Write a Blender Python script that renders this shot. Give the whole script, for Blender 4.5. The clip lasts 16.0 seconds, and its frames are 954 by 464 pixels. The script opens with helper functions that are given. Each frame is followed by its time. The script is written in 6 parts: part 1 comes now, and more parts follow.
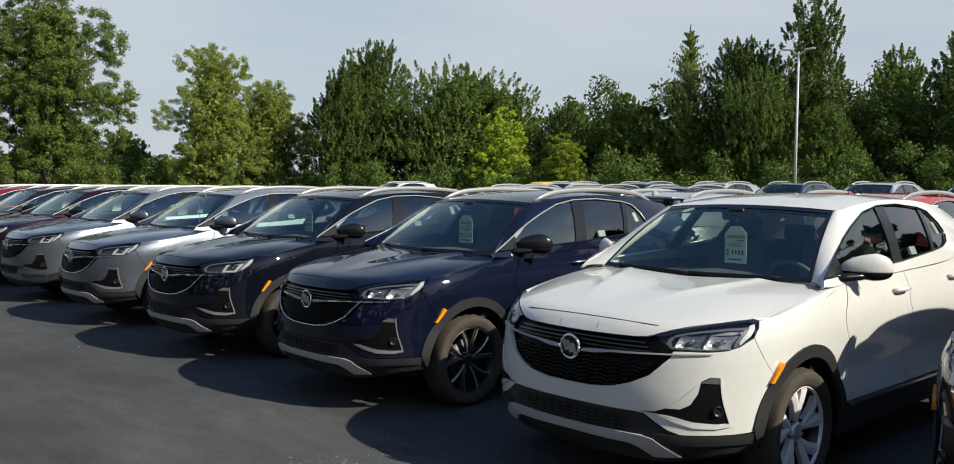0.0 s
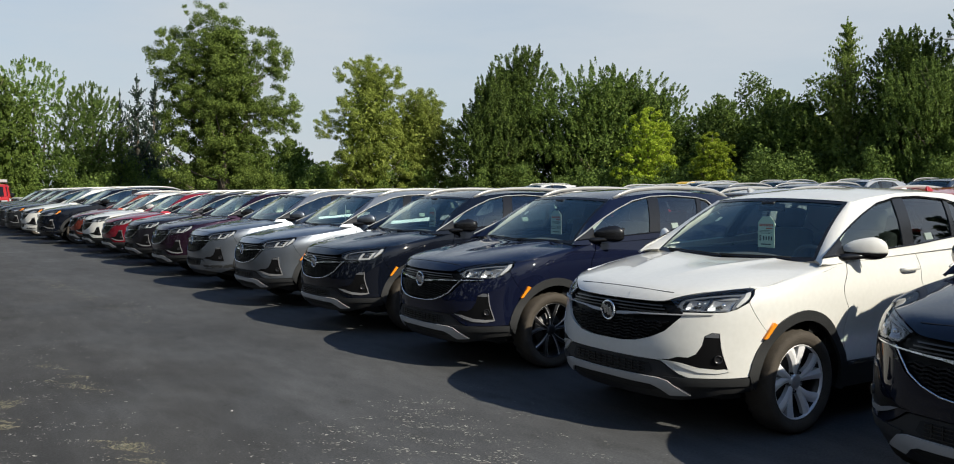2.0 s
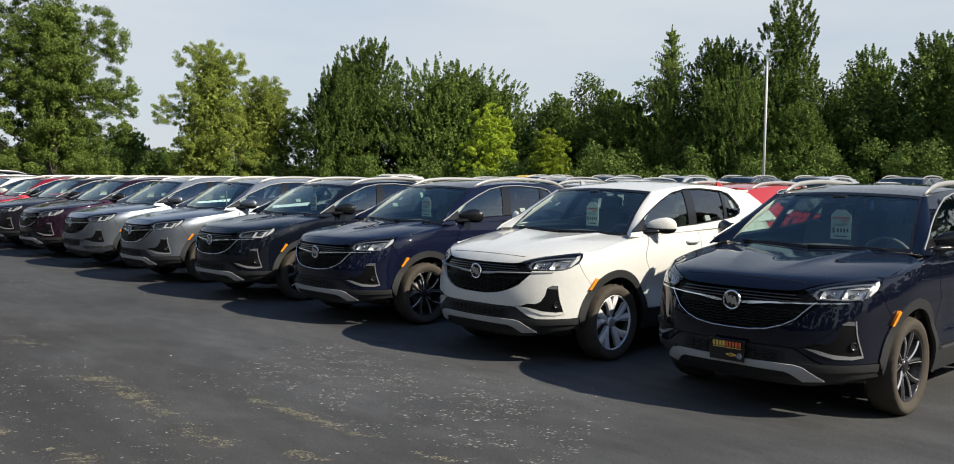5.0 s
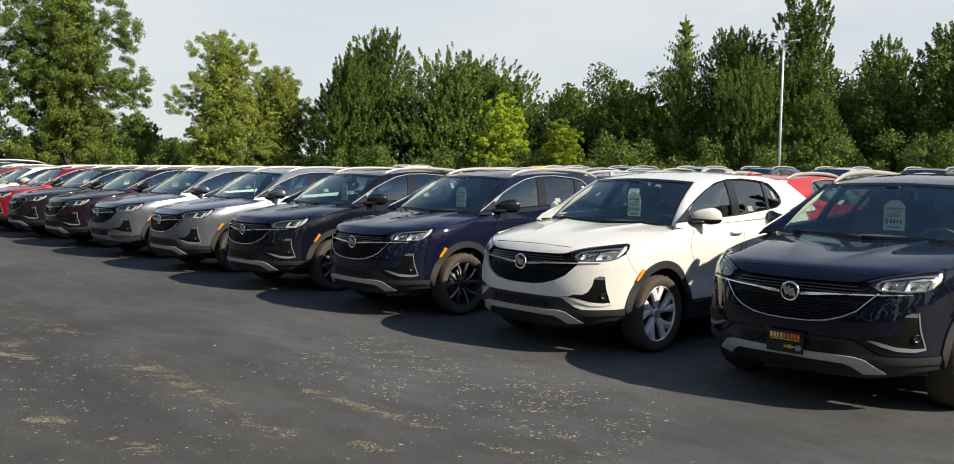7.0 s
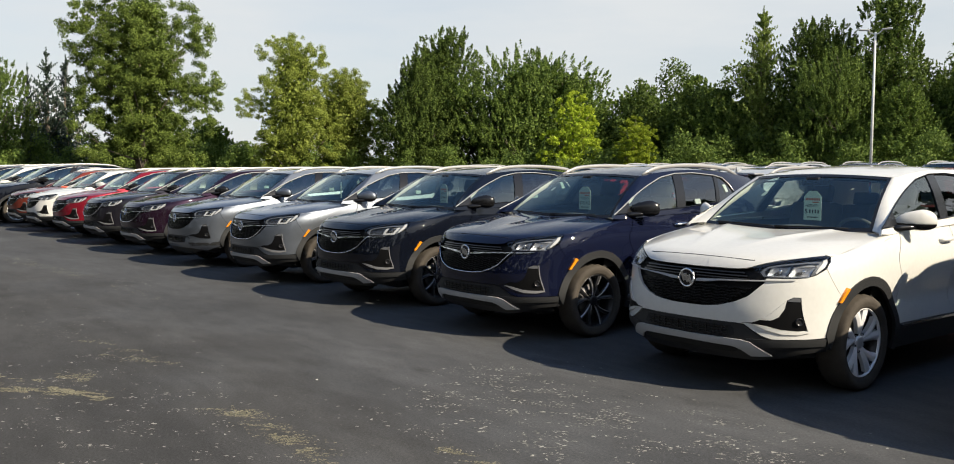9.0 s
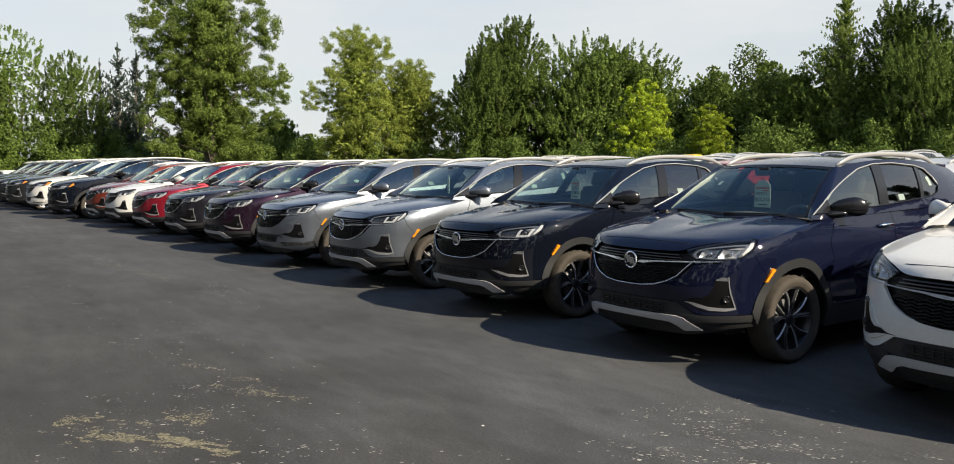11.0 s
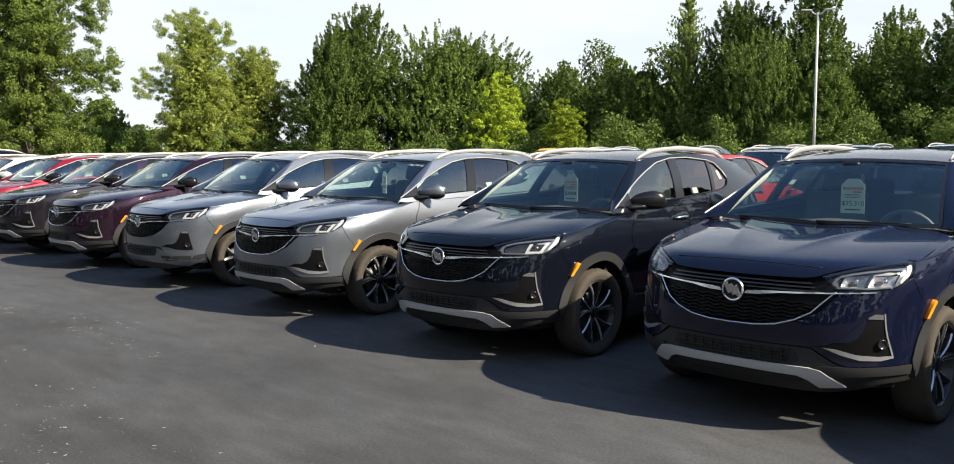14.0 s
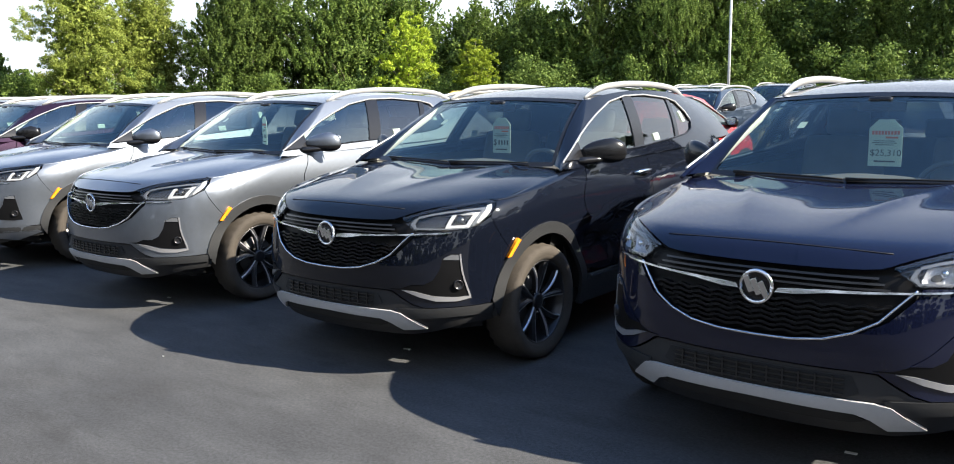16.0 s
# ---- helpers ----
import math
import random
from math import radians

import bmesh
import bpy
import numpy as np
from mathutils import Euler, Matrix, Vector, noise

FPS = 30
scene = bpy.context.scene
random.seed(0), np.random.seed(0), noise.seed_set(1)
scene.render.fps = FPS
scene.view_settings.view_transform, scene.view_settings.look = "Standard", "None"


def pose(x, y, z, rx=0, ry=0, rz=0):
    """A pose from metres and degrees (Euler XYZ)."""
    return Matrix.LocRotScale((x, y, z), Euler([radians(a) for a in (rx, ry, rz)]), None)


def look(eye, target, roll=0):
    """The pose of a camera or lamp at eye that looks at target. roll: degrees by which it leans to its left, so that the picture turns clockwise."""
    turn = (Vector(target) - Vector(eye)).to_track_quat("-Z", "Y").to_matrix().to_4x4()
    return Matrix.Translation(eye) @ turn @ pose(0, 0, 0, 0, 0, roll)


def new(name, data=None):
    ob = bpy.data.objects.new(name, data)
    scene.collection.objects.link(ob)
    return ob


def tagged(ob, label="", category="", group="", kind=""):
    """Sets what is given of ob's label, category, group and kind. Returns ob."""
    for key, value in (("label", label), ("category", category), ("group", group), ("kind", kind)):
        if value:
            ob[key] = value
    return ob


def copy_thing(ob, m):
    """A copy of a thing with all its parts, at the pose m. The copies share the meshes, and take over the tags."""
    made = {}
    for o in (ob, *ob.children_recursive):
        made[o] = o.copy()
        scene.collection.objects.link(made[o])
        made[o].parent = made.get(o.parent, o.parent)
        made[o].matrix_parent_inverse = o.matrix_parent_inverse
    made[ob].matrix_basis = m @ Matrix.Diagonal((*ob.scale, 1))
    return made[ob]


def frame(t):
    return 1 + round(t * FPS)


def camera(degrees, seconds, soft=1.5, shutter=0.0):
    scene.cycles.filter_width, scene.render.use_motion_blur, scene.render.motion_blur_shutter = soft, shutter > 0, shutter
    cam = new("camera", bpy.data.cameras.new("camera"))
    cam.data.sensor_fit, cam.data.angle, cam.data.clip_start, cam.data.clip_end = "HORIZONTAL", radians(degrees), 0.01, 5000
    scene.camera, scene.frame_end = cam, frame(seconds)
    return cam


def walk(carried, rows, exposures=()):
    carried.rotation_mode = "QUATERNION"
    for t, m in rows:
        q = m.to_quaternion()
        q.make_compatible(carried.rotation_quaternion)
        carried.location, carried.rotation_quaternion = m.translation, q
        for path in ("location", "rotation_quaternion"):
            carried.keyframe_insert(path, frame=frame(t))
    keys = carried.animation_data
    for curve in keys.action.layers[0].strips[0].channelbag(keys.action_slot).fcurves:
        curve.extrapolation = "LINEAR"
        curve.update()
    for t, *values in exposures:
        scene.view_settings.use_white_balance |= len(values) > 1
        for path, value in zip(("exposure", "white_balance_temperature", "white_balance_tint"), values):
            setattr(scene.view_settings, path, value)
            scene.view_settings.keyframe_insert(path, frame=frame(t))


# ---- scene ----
cam = camera(57.4, 16.0, soft=1.0)
PATH = [
    (0, (5.598, -3.518, 1.596), (4.145, -2.147, 1.507), 0.8),
    (0.5, (6.03, -3.613, 1.605), (4.499, -2.33, 1.515), 0.2),
    (1, (6.408, -3.604, 1.588), (4.801, -2.417, 1.496), 0.8),
    (1.5, (6.725, -3.771, 1.572), (5.083, -2.632, 1.483), 0.1),
    (2, (7.022, -3.97, 1.572), (5.353, -2.872, 1.485), 0.1),
    (2.5, (7.323, -4.154, 1.562), (5.634, -3.086, 1.475), 0.6),
    (3, (7.529, -4.45, 1.554), (5.884, -3.315, 1.473), 0.3),
    (3.5, (7.751, -4.698, 1.563), (6.158, -3.491, 1.482), -0.0),
    (4, (7.996, -4.95, 1.558), (6.489, -3.638, 1.473), 0.2),
    (4.2, (8.057, -5.062, 1.555), (6.594, -3.701, 1.471), 0.3),
    (6.3, (8.247, -5.505, 1.515), (6.8, -4.13, 1.395), 1.6),
    (6.5, (8.163, -5.524, 1.519), (6.709, -4.157, 1.398), 1.5),
    (7, (7.943, -5.551, 1.523), (6.488, -4.185, 1.398), 1.1),
    (7.5, (7.654, -5.426, 1.518), (6.179, -4.081, 1.394), 1.1),
    (8, (7.316, -5.315, 1.518), (5.821, -3.992, 1.397), 1.9),
    (8.2, (7.148, -5.246, 1.489), (5.635, -3.944, 1.371), 1.9),
    (10.3, (5.441, -5.008, 1.521), (3.872, -3.776, 1.37), -0.2),
    (10.5, (5.278, -4.978, 1.517), (3.701, -3.758, 1.366), 0.0),
    (11, (4.913, -4.935, 1.51), (3.282, -3.786, 1.363), 0.1),
    (11.5, (4.508, -4.89, 1.529), (2.874, -3.745, 1.385), -0.3),
    (12, (4.1, -4.812, 1.537), (2.454, -3.685, 1.396), -0.2),
    (12.5, (3.681, -4.833, 1.537), (2.032, -3.709, 1.397), -0.2),
    (13, (3.28, -4.81, 1.548), (1.685, -3.614, 1.392), 0.0),
    (13.5, (2.858, -4.699, 1.533), (1.405, -3.334, 1.378), 0.2),
    (14, (2.416, -4.561, 1.51), (1.023, -3.135, 1.35), 0.2),
    (14.5, (2.031, -4.321, 1.488), (0.714, -2.827, 1.308), 0.2),
    (15, (1.691, -4.008, 1.483), (0.404, -2.492, 1.272), -0.3),
    (15.5, (1.394, -3.634, 1.481), (0.131, -2.104, 1.222), -1.0),
    (16, (1.227, -3.25, 1.491), (-0.01, -1.704, 1.203), -0.4),
]
EXPOSURE = [(0, -0.05, 5720, 7), (2, -0.02, 5730, 7), (4.2, 0.04, 5740, 8), (6.5, 0.30, 6080, 9), (8.2, 0.30, 6130, 9), (12, 0.38, 6180, 9), (13.5, 0.58, 6120, 9), (14.5, 0.88, 5930, 10), (15.5, 1.22, 5820, 10), (16, 1.24, 5760, 10)]
walk(cam, [(t, look(eye, target, roll)) for t, eye, target, roll in PATH], EXPOSURE)

# ---- world, sun ----
SUN = Vector((1.30, 0.42, 1.0)).normalized()
world = bpy.data.worlds.new("sky")
scene.world = world
world.use_nodes = True


def node(tree, kind, **props):
    n = tree.nodes.new(kind)
    for key, value in props.items():
        if key in n.inputs:
            n.inputs[key].default_value = value
    return n


def build_sky():
    t = world.node_tree
    t.nodes.clear()
    link = t.links.new
    sky = t.nodes.new("ShaderNodeTexSky")
    sky.sky_type, sky.sun_disc = "NISHITA", False
    sky.sun_elevation = math.asin(SUN.z)
    sky.sun_rotation = math.atan2(SUN.x, SUN.y)
    sky.dust_density, sky.air_density, sky.ozone_density = 0.4, 1.5, 7.0
    coord = t.nodes.new("ShaderNodeTexCoord")
    split = t.nodes.new("ShaderNodeSeparateXYZ")
    thin = t.nodes.new("ShaderNodeMapRange")
    thin.inputs[1].default_value, thin.inputs[2].default_value = 0.37, 0.70
    thin.inputs[3].default_value, thin.inputs[4].default_value = 1.0, 0.03
    veil = t.nodes.new("ShaderNodeMath")
    veil.operation = "MULTIPLY"
    stretch = t.nodes.new("ShaderNodeMapping")
    stretch.inputs["Scale"].default_value = (1.6, 1.6, 7.0)
    cloud = node(t, "ShaderNodeTexNoise", Scale=1.5, Detail=6.0, Roughness=0.55)
    ramp = t.nodes.new("ShaderNodeValToRGB")
    ramp.color_ramp.elements[0].position, ramp.color_ramp.elements[1].position = 0.36, 0.62
    ramp.color_ramp.elements[0].color, ramp.color_ramp.elements[1].color = (0.76, 0.76, 0.76, 1), (0.97, 0.97, 0.97, 1)
    mix = t.nodes.new("ShaderNodeMix")
    mix.data_type = "RGBA"
    mix.inputs[7].default_value = (11.75, 11.65, 11.25, 1)
    back = node(t, "ShaderNodeBackground", Strength=0.055)
    out = t.nodes.new("ShaderNodeOutputWorld")
    link(coord.outputs["Generated"], stretch.inputs["Vector"])
    link(stretch.outputs[0], cloud.inputs["Vector"])
    link(cloud.outputs[0], ramp.inputs[0])
    link(coord.outputs["Generated"], split.inputs[0])
    # the veil is thicker towards the sun
    lean = node(t, "ShaderNodeMath")
    lean.operation = "MULTIPLY_ADD"
    lean.inputs[1].default_value = -0.12
    link(split.outputs[0], lean.inputs[0])
    link(split.outputs[2], lean.inputs[2])
    link(lean.outputs[0], thin.inputs[0])
    link(ramp.outputs[0], veil.inputs[0])
    link(thin.outputs[0], veil.inputs[1])
    link(veil.outputs[0], mix.inputs[0])
    clear_sky = t.nodes.new("ShaderNodeVectorMath")
    clear_sky.operation = "SCALE"
    clear_sky.inputs["Scale"].default_value = 1.75
    link(sky.outputs[0], clear_sky.inputs[0])
    link(clear_sky.outputs[0], mix.inputs[6])
    link(mix.outputs[2], back.inputs["Color"])
    link(back.outputs[0], out.inputs["Surface"])


build_sky()
sun = new("sun", bpy.data.lights.new("sun", "SUN"))
sun.data.energy, sun.data.angle, sun.data.color = 6.7, radians(0.6), (1.0, 0.85, 0.635)
sun.matrix_world = look(SUN * 60, (0, 0, 0))


# ---- materials ----
def material(name, color, rough=0.5, metal=0.0, coat=0.0, vary=0.0, scale=6.0, bump=0.0, fine=60.0, island=0.0, flake=0.0, shine=0.5):
    """A surface with colour variation at two scales, relief and an optional clear coat."""
    m = bpy.data.materials.new(name)
    m.use_nodes = True
    t = m.node_tree
    link = t.links.new
    b = t.nodes["Principled BSDF"]
    b.inputs["Roughness"].default_value, b.inputs["Metallic"].default_value = rough, metal
    b.inputs["Coat Weight"].default_value, b.inputs["Coat Roughness"].default_value = coat, 0.03
    b.inputs["Base Color"].default_value = (*color, 1)
    b.inputs["Specular IOR Level"].default_value = shine
    coord = t.nodes.new("ShaderNodeTexCoord")
    if vary or island:
        n1 = node(t, "ShaderNodeTexNoise", Scale=scale, Detail=5.0)
        n2 = node(t, "ShaderNodeTexNoise", Scale=fine, Detail=3.0)
        link(coord.outputs["Object"], n1.inputs["Vector"])
        link(coord.outputs["Object"], n2.inputs["Vector"])
        add = t.nodes.new("ShaderNodeMath")
        add.operation = "ADD"
        link(n1.outputs[0], add.inputs[0])
        link(n2.outputs[0], add.inputs[1])
        span = t.nodes.new("ShaderNodeMapRange")
        span.inputs[1].default_value, span.inputs[2].default_value = 0.6, 1.4
        span.inputs[3].default_value, span.inputs[4].default_value = 1 - vary, 1 + vary
        link(add.outputs[0], span.inputs[0])
        factor = span.outputs[0]
        if island:
            geo = t.nodes.new("ShaderNodeNewGeometry")
            r = t.nodes.new("ShaderNodeMapRange")
            r.inputs[3].default_value, r.inputs[4].default_value = 1 - island, 1 + island
            link(geo.outputs["Random Per Island"], r.inputs[0])
            times = t.nodes.new("ShaderNodeMath")
            times.operation = "MULTIPLY"
            link(r.outputs[0], times.inputs[0])
            link(factor, times.inputs[1])
            factor = times.outputs[0]
        tint = t.nodes.new("ShaderNodeVectorMath")
        tint.operation = "SCALE"
        tint.inputs[0].default_value = color
        link(factor, tint.inputs["Scale"])
        link(tint.outputs[0], b.inputs["Base Color"])
    if bump:
        n3 = node(t, "ShaderNodeTexNoise", Scale=fine, Detail=4.0)
        link(coord.outputs["Object"], n3.inputs["Vector"])
        bp = node(t, "ShaderNodeBump", Strength=bump, Distance=0.01)
        link(n3.outputs[0], bp.inputs["Height"])
        link(bp.outputs[0], b.inputs["Normal"])
    if flake:
        v = node(t, "ShaderNodeTexVoronoi", Scale=700.0)
        link(coord.outputs["Object"], v.inputs["Vector"])
        bp = node(t, "ShaderNodeBump", Strength=flake, Distance=0.001)
        link(v.outputs["Color"], bp.inputs["Height"])
        link(bp.outputs[0], b.inputs["Normal"])
    return m


def clear(name, tint, gloss=0.02, face=0.08, sheen=(1, 1, 1)):
    """A thin pane, alike from both sides: tinted see-through with a mirror-like gloss that grows towards grazing."""
    m = bpy.data.materials.new(name)
    m.use_nodes = True
    t = m.node_tree
    t.nodes.clear()
    link = t.links.new
    see = node(t, "ShaderNodeBsdfTransparent", Color=(*tint, 1))
    shine = node(t, "ShaderNodeBsdfGlossy", Color=(*sheen, 1), Roughness=gloss)
    weight = node(t, "ShaderNodeLayerWeight", Blend=0.5)
    power = t.nodes.new("ShaderNodeMath")
    power.operation = "POWER"
    power.inputs[1].default_value = 5.0
    span = t.nodes.new("ShaderNodeMapRange")
    span.inputs[3].default_value, span.inputs[4].default_value = face, 1.0
    mix = t.nodes.new("ShaderNodeMixShader")
    out = t.nodes.new("ShaderNodeOutputMaterial")
    link(weight.outputs["Facing"], power.inputs[0])
    link(power.outputs[0], span.inputs[0])
    link(span.outputs[0], mix.inputs[0])
    link(see.outputs[0], mix.inputs[1])
    link(shine.outputs[0], mix.inputs[2])
    link(mix.outputs[0], out.inputs["Surface"])
    return m


def leafy(name, color, light, thin=0.28):
    """A thin sheet, leaf or card, that lets light through."""
    m = bpy.data.materials.new(name)
    m.use_nodes = True
    t = m.node_tree
    t.nodes.clear()
    link = t.links.new
    geo = t.nodes.new("ShaderNodeNewGeometry")
    info = t.nodes.new("ShaderNodeObjectInfo")
    ramp = t.nodes.new("ShaderNodeValToRGB")
    ramp.color_ramp.elements[0].color, ramp.color_ramp.elements[1].color = (*color, 1), (*light, 1)
    link(geo.outputs["Random Per Island"], ramp.inputs[0])
    hue = t.nodes.new("ShaderNodeHueSaturation")
    span = t.nodes.new("ShaderNodeMapRange")
    span.inputs[3].default_value, span.inputs[4].default_value = 0.75, 1.25
    link(info.outputs["Random"], span.inputs[0])
    link(span.outputs[0], hue.inputs["Value"])
    link(ramp.outputs[0], hue.inputs["Color"])
    dif = t.nodes.new("ShaderNodeBsdfPrincipled")
    dif.inputs["Roughness"].default_value = 0.65
    dif.inputs["Specular IOR Level"].default_value = 0.2
    tra = t.nodes.new("ShaderNodeBsdfTranslucent")
    link(hue.outputs[0], dif.inputs["Base Color"])
    link(hue.outputs[0], tra.inputs["Color"])
    mix = t.nodes.new("ShaderNodeMixShader")
    mix.inputs[0].default_value = thin
    out = t.nodes.new("ShaderNodeOutputMaterial")
    link(dif.outputs[0], mix.inputs[1])
    link(tra.outputs[0], mix.inputs[2])
    link(mix.outputs[0], out.inputs["Surface"])
    return m


def paint(name, color, metal=0.0, rough=0.4):
    return material(name, color, rough=rough, metal=metal, coat=1.0 if max(color) > 0.05 else 0.9, vary=0.05, scale=1.5, fine=30.0, flake=0.03 if metal else 0.0, shine=0.12 if max(color) > 0.05 else 0.015)


PAINT = {
    "white": paint("white_paint", (0.66, 0.655, 0.625), 0.0, 0.34),
    "navy": paint("navy_paint", (0.0050, 0.0068, 0.0210)),
    "ebony": paint("ebony_paint", (0.0040, 0.0054, 0.0105)),
    "midnight": paint("midnight_paint", (0.0036, 0.0050, 0.0130)),
    "steel": paint("steel_paint", (0.185, 0.204, 0.236), 0.88, 0.42),
    "plum": paint("plum_paint", (0.015, 0.0065, 0.015), 0.3),
    "ember": paint("ember_paint", (0.014, 0.013, 0.018), 0.3),
    "red": paint("red_paint", (0.18, 0.007, 0.018), 0.3),
    "copper": paint("copper_paint", (0.20, 0.038, 0.022), 0.5),
    "graphite": paint("graphite_paint", (0.026, 0.028, 0.032), 0.4),
    "orange": paint("orange_paint", (0.50, 0.06, 0.03), 0.0),
    "yellow": paint("yellow_paint", (0.75, 0.48, 0.02), 0.0),
    "blue": paint("blue_paint", (0.02, 0.032, 0.055), 0.4),
    "scarlet": paint("scarlet_paint", (0.36, 0.018, 0.018), 0.1),
    "silver": paint("silver_paint", (0.45, 0.46, 0.47), 0.7),
}
PLASTIC = material("textured_plastic", (0.019, 0.0198, 0.0212), 0.52, vary=0.15, scale=8, bump=0.12, fine=400)
# darker copy of the textured plastic, with the shade under the bumper in its colour
VALANCE = material("shaded_lower_plastic", (0.014, 0.014, 0.015), 0.6, vary=0.15, scale=8, bump=0.1, fine=400)
BLACK = material("gloss_black_plastic", (0.010, 0.010, 0.011), 0.22, vary=0.1)
INNER = material("black_underbody", (0.008, 0.008, 0.008), 0.8, vary=0.2)
CHROME = material("chrome", (0.66, 0.67, 0.69), 0.17, metal=1.0, vary=0.04)
SATIN = material("satin_silver", (0.41, 0.41, 0.415), 0.5, metal=0.05, vary=0.05)
RAIL = material("silver_rail", (0.42, 0.42, 0.415), 0.34, metal=0.35, vary=0.05)
RUBBER = material("tyre_rubber", (0.064, 0.055, 0.045), 0.9, vary=0.25, scale=9, bump=0.15, fine=150, shine=0.25)
ALLOY = material("machined_alloy", (0.60, 0.60, 0.62), 0.30, metal=0.6, vary=0.08)
SPOKE = material("black_spoke_paint", (0.030, 0.030, 0.033), 0.30, metal=0.2, vary=0.1)
BRIGHTALLOY = material("bright_alloy", (0.82, 0.82, 0.84), 0.28, metal=0.2, vary=0.06)
SILVERSPOKE = material("silver_spoke_paint", (0.54, 0.545, 0.565), 0.36, metal=0.15, vary=0.08)
DARKALLOY = material("dark_alloy", (0.03, 0.03, 0.033), 0.3, metal=0.5, vary=0.1)
GLASS = clear("windscreen_glass", (0.82, 0.94, 0.88), face=0.135, sheen=(0.92, 1.0, 0.95))
TINT = clear("side_glass", (0.66, 0.78, 0.72), face=0.20, sheen=(0.98, 1.0, 0.92))
PRIVACY = clear("privacy_glass", (0.26, 0.29, 0.28), face=0.15)
LENS = clear("lamp_lens", (0.90, 0.92, 0.93), face=0.05)
FOGTRIM = material("pale_trim", (0.23, 0.23, 0.24), 0.4, metal=0.2, vary=0.05)
MESH = material("grille_black", (0.005, 0.005, 0.0055), 0.4, vary=0.1, shine=0.15)
GRILLEBAR = material("grille_bar_black", (0.008, 0.008, 0.009), 0.3, vary=0.1, shine=0.22)
DISC = material("brake_steel", (0.10, 0.10, 0.10), 0.5, metal=0.5, vary=0.1)
BOWL = material("lamp_bowl", (0.52, 0.53, 0.56), 0.2, metal=0.55, vary=0.06, scale=40)
REFLECTOR = material("lamp_reflector", (0.36, 0.37, 0.395), 0.30, metal=0.35, vary=0.12, scale=30, bump=0.3, fine=45)
LED = material("lamp_strip", (0.10, 0.105, 0.115), 0.2, vary=0.05)
AMBER = material("amber_reflector", (0.85, 0.28, 0.01), 0.2, vary=0.1, bump=0.2, fine=120)
REDLENS = material("red_lens", (0.35, 0.008, 0.01), 0.15, coat=1.0, vary=0.1)
CLOTH = material("black_seat_cloth", (0.085, 0.085, 0.086), 0.85, vary=0.25, scale=10, bump=0.2, fine=300)
TRIM = material("pale_headliner", (0.78, 0.77, 0.70), 0.85, vary=0.08, scale=5)
DASH = material("dark_dashboard", (0.070, 0.070, 0.070), 0.6, vary=0.2, bump=0.1, fine=250)
PAPER = leafy("pale_card", (0.44, 0.53, 0.49), (0.46, 0.54, 0.50), 0.4)
INKRED = material("red_ink", (0.45, 0.12, 0.06), 0.7, vary=0.1)
INK = material("black_ink", (0.03, 0.03, 0.03), 0.7, vary=0.1)
GOLD = material("gold_print", (0.75, 0.50, 0.10), 0.5, vary=0.1)
ORANGEINK = material("orange_print", (0.75, 0.14, 0.04), 0.5, vary=0.1)
POLE = material("pale_painted_steel", (0.62, 0.63, 0.62), 0.45, vary=0.1, scale=3, bump=0.05)
BARK = material("grey_brown_bark", (0.14, 0.115, 0.09), 0.9, vary=0.35, scale=3, bump=0.6, fine=12)

# ---- mesh helpers ----


def finish(name, bm, mat, parent=None, label="", smooth=True, place=None):
    me = bpy.data.meshes.new(name)
    if smooth:
        for f in bm.faces:
            f.smooth = True
    bm.to_mesh(me)
    bm.free()
    me.materials.append(mat)
    ob = new(name, me)
    if parent is not None:
        ob.parent = parent
    if place is not None:
        ob.matrix_basis = place
    if label:
        ob["label"] = label
    return ob


def part(name, bm, mat, parent, label="", smooth=True, place=None):
    return finish(name, bm, mat, parent, label, smooth, place)


def box(bm, cx, cy, cz, sx, sy, sz, bevel=0.0, turn=None):
    m = Matrix.Translation((cx, cy, cz)) @ (turn or Matrix()) @ Matrix.Diagonal((sx, sy, sz, 1))
    made = bmesh.ops.create_cube(bm, size=1.0, matrix=m)
    if bevel:
        edges = list({e for v in made["verts"] for e in v.link_edges})
        bmesh.ops.bevel(bm, geom=edges, offset=bevel, segments=2, affect="EDGES", profile=0.6)
    return made["verts"]


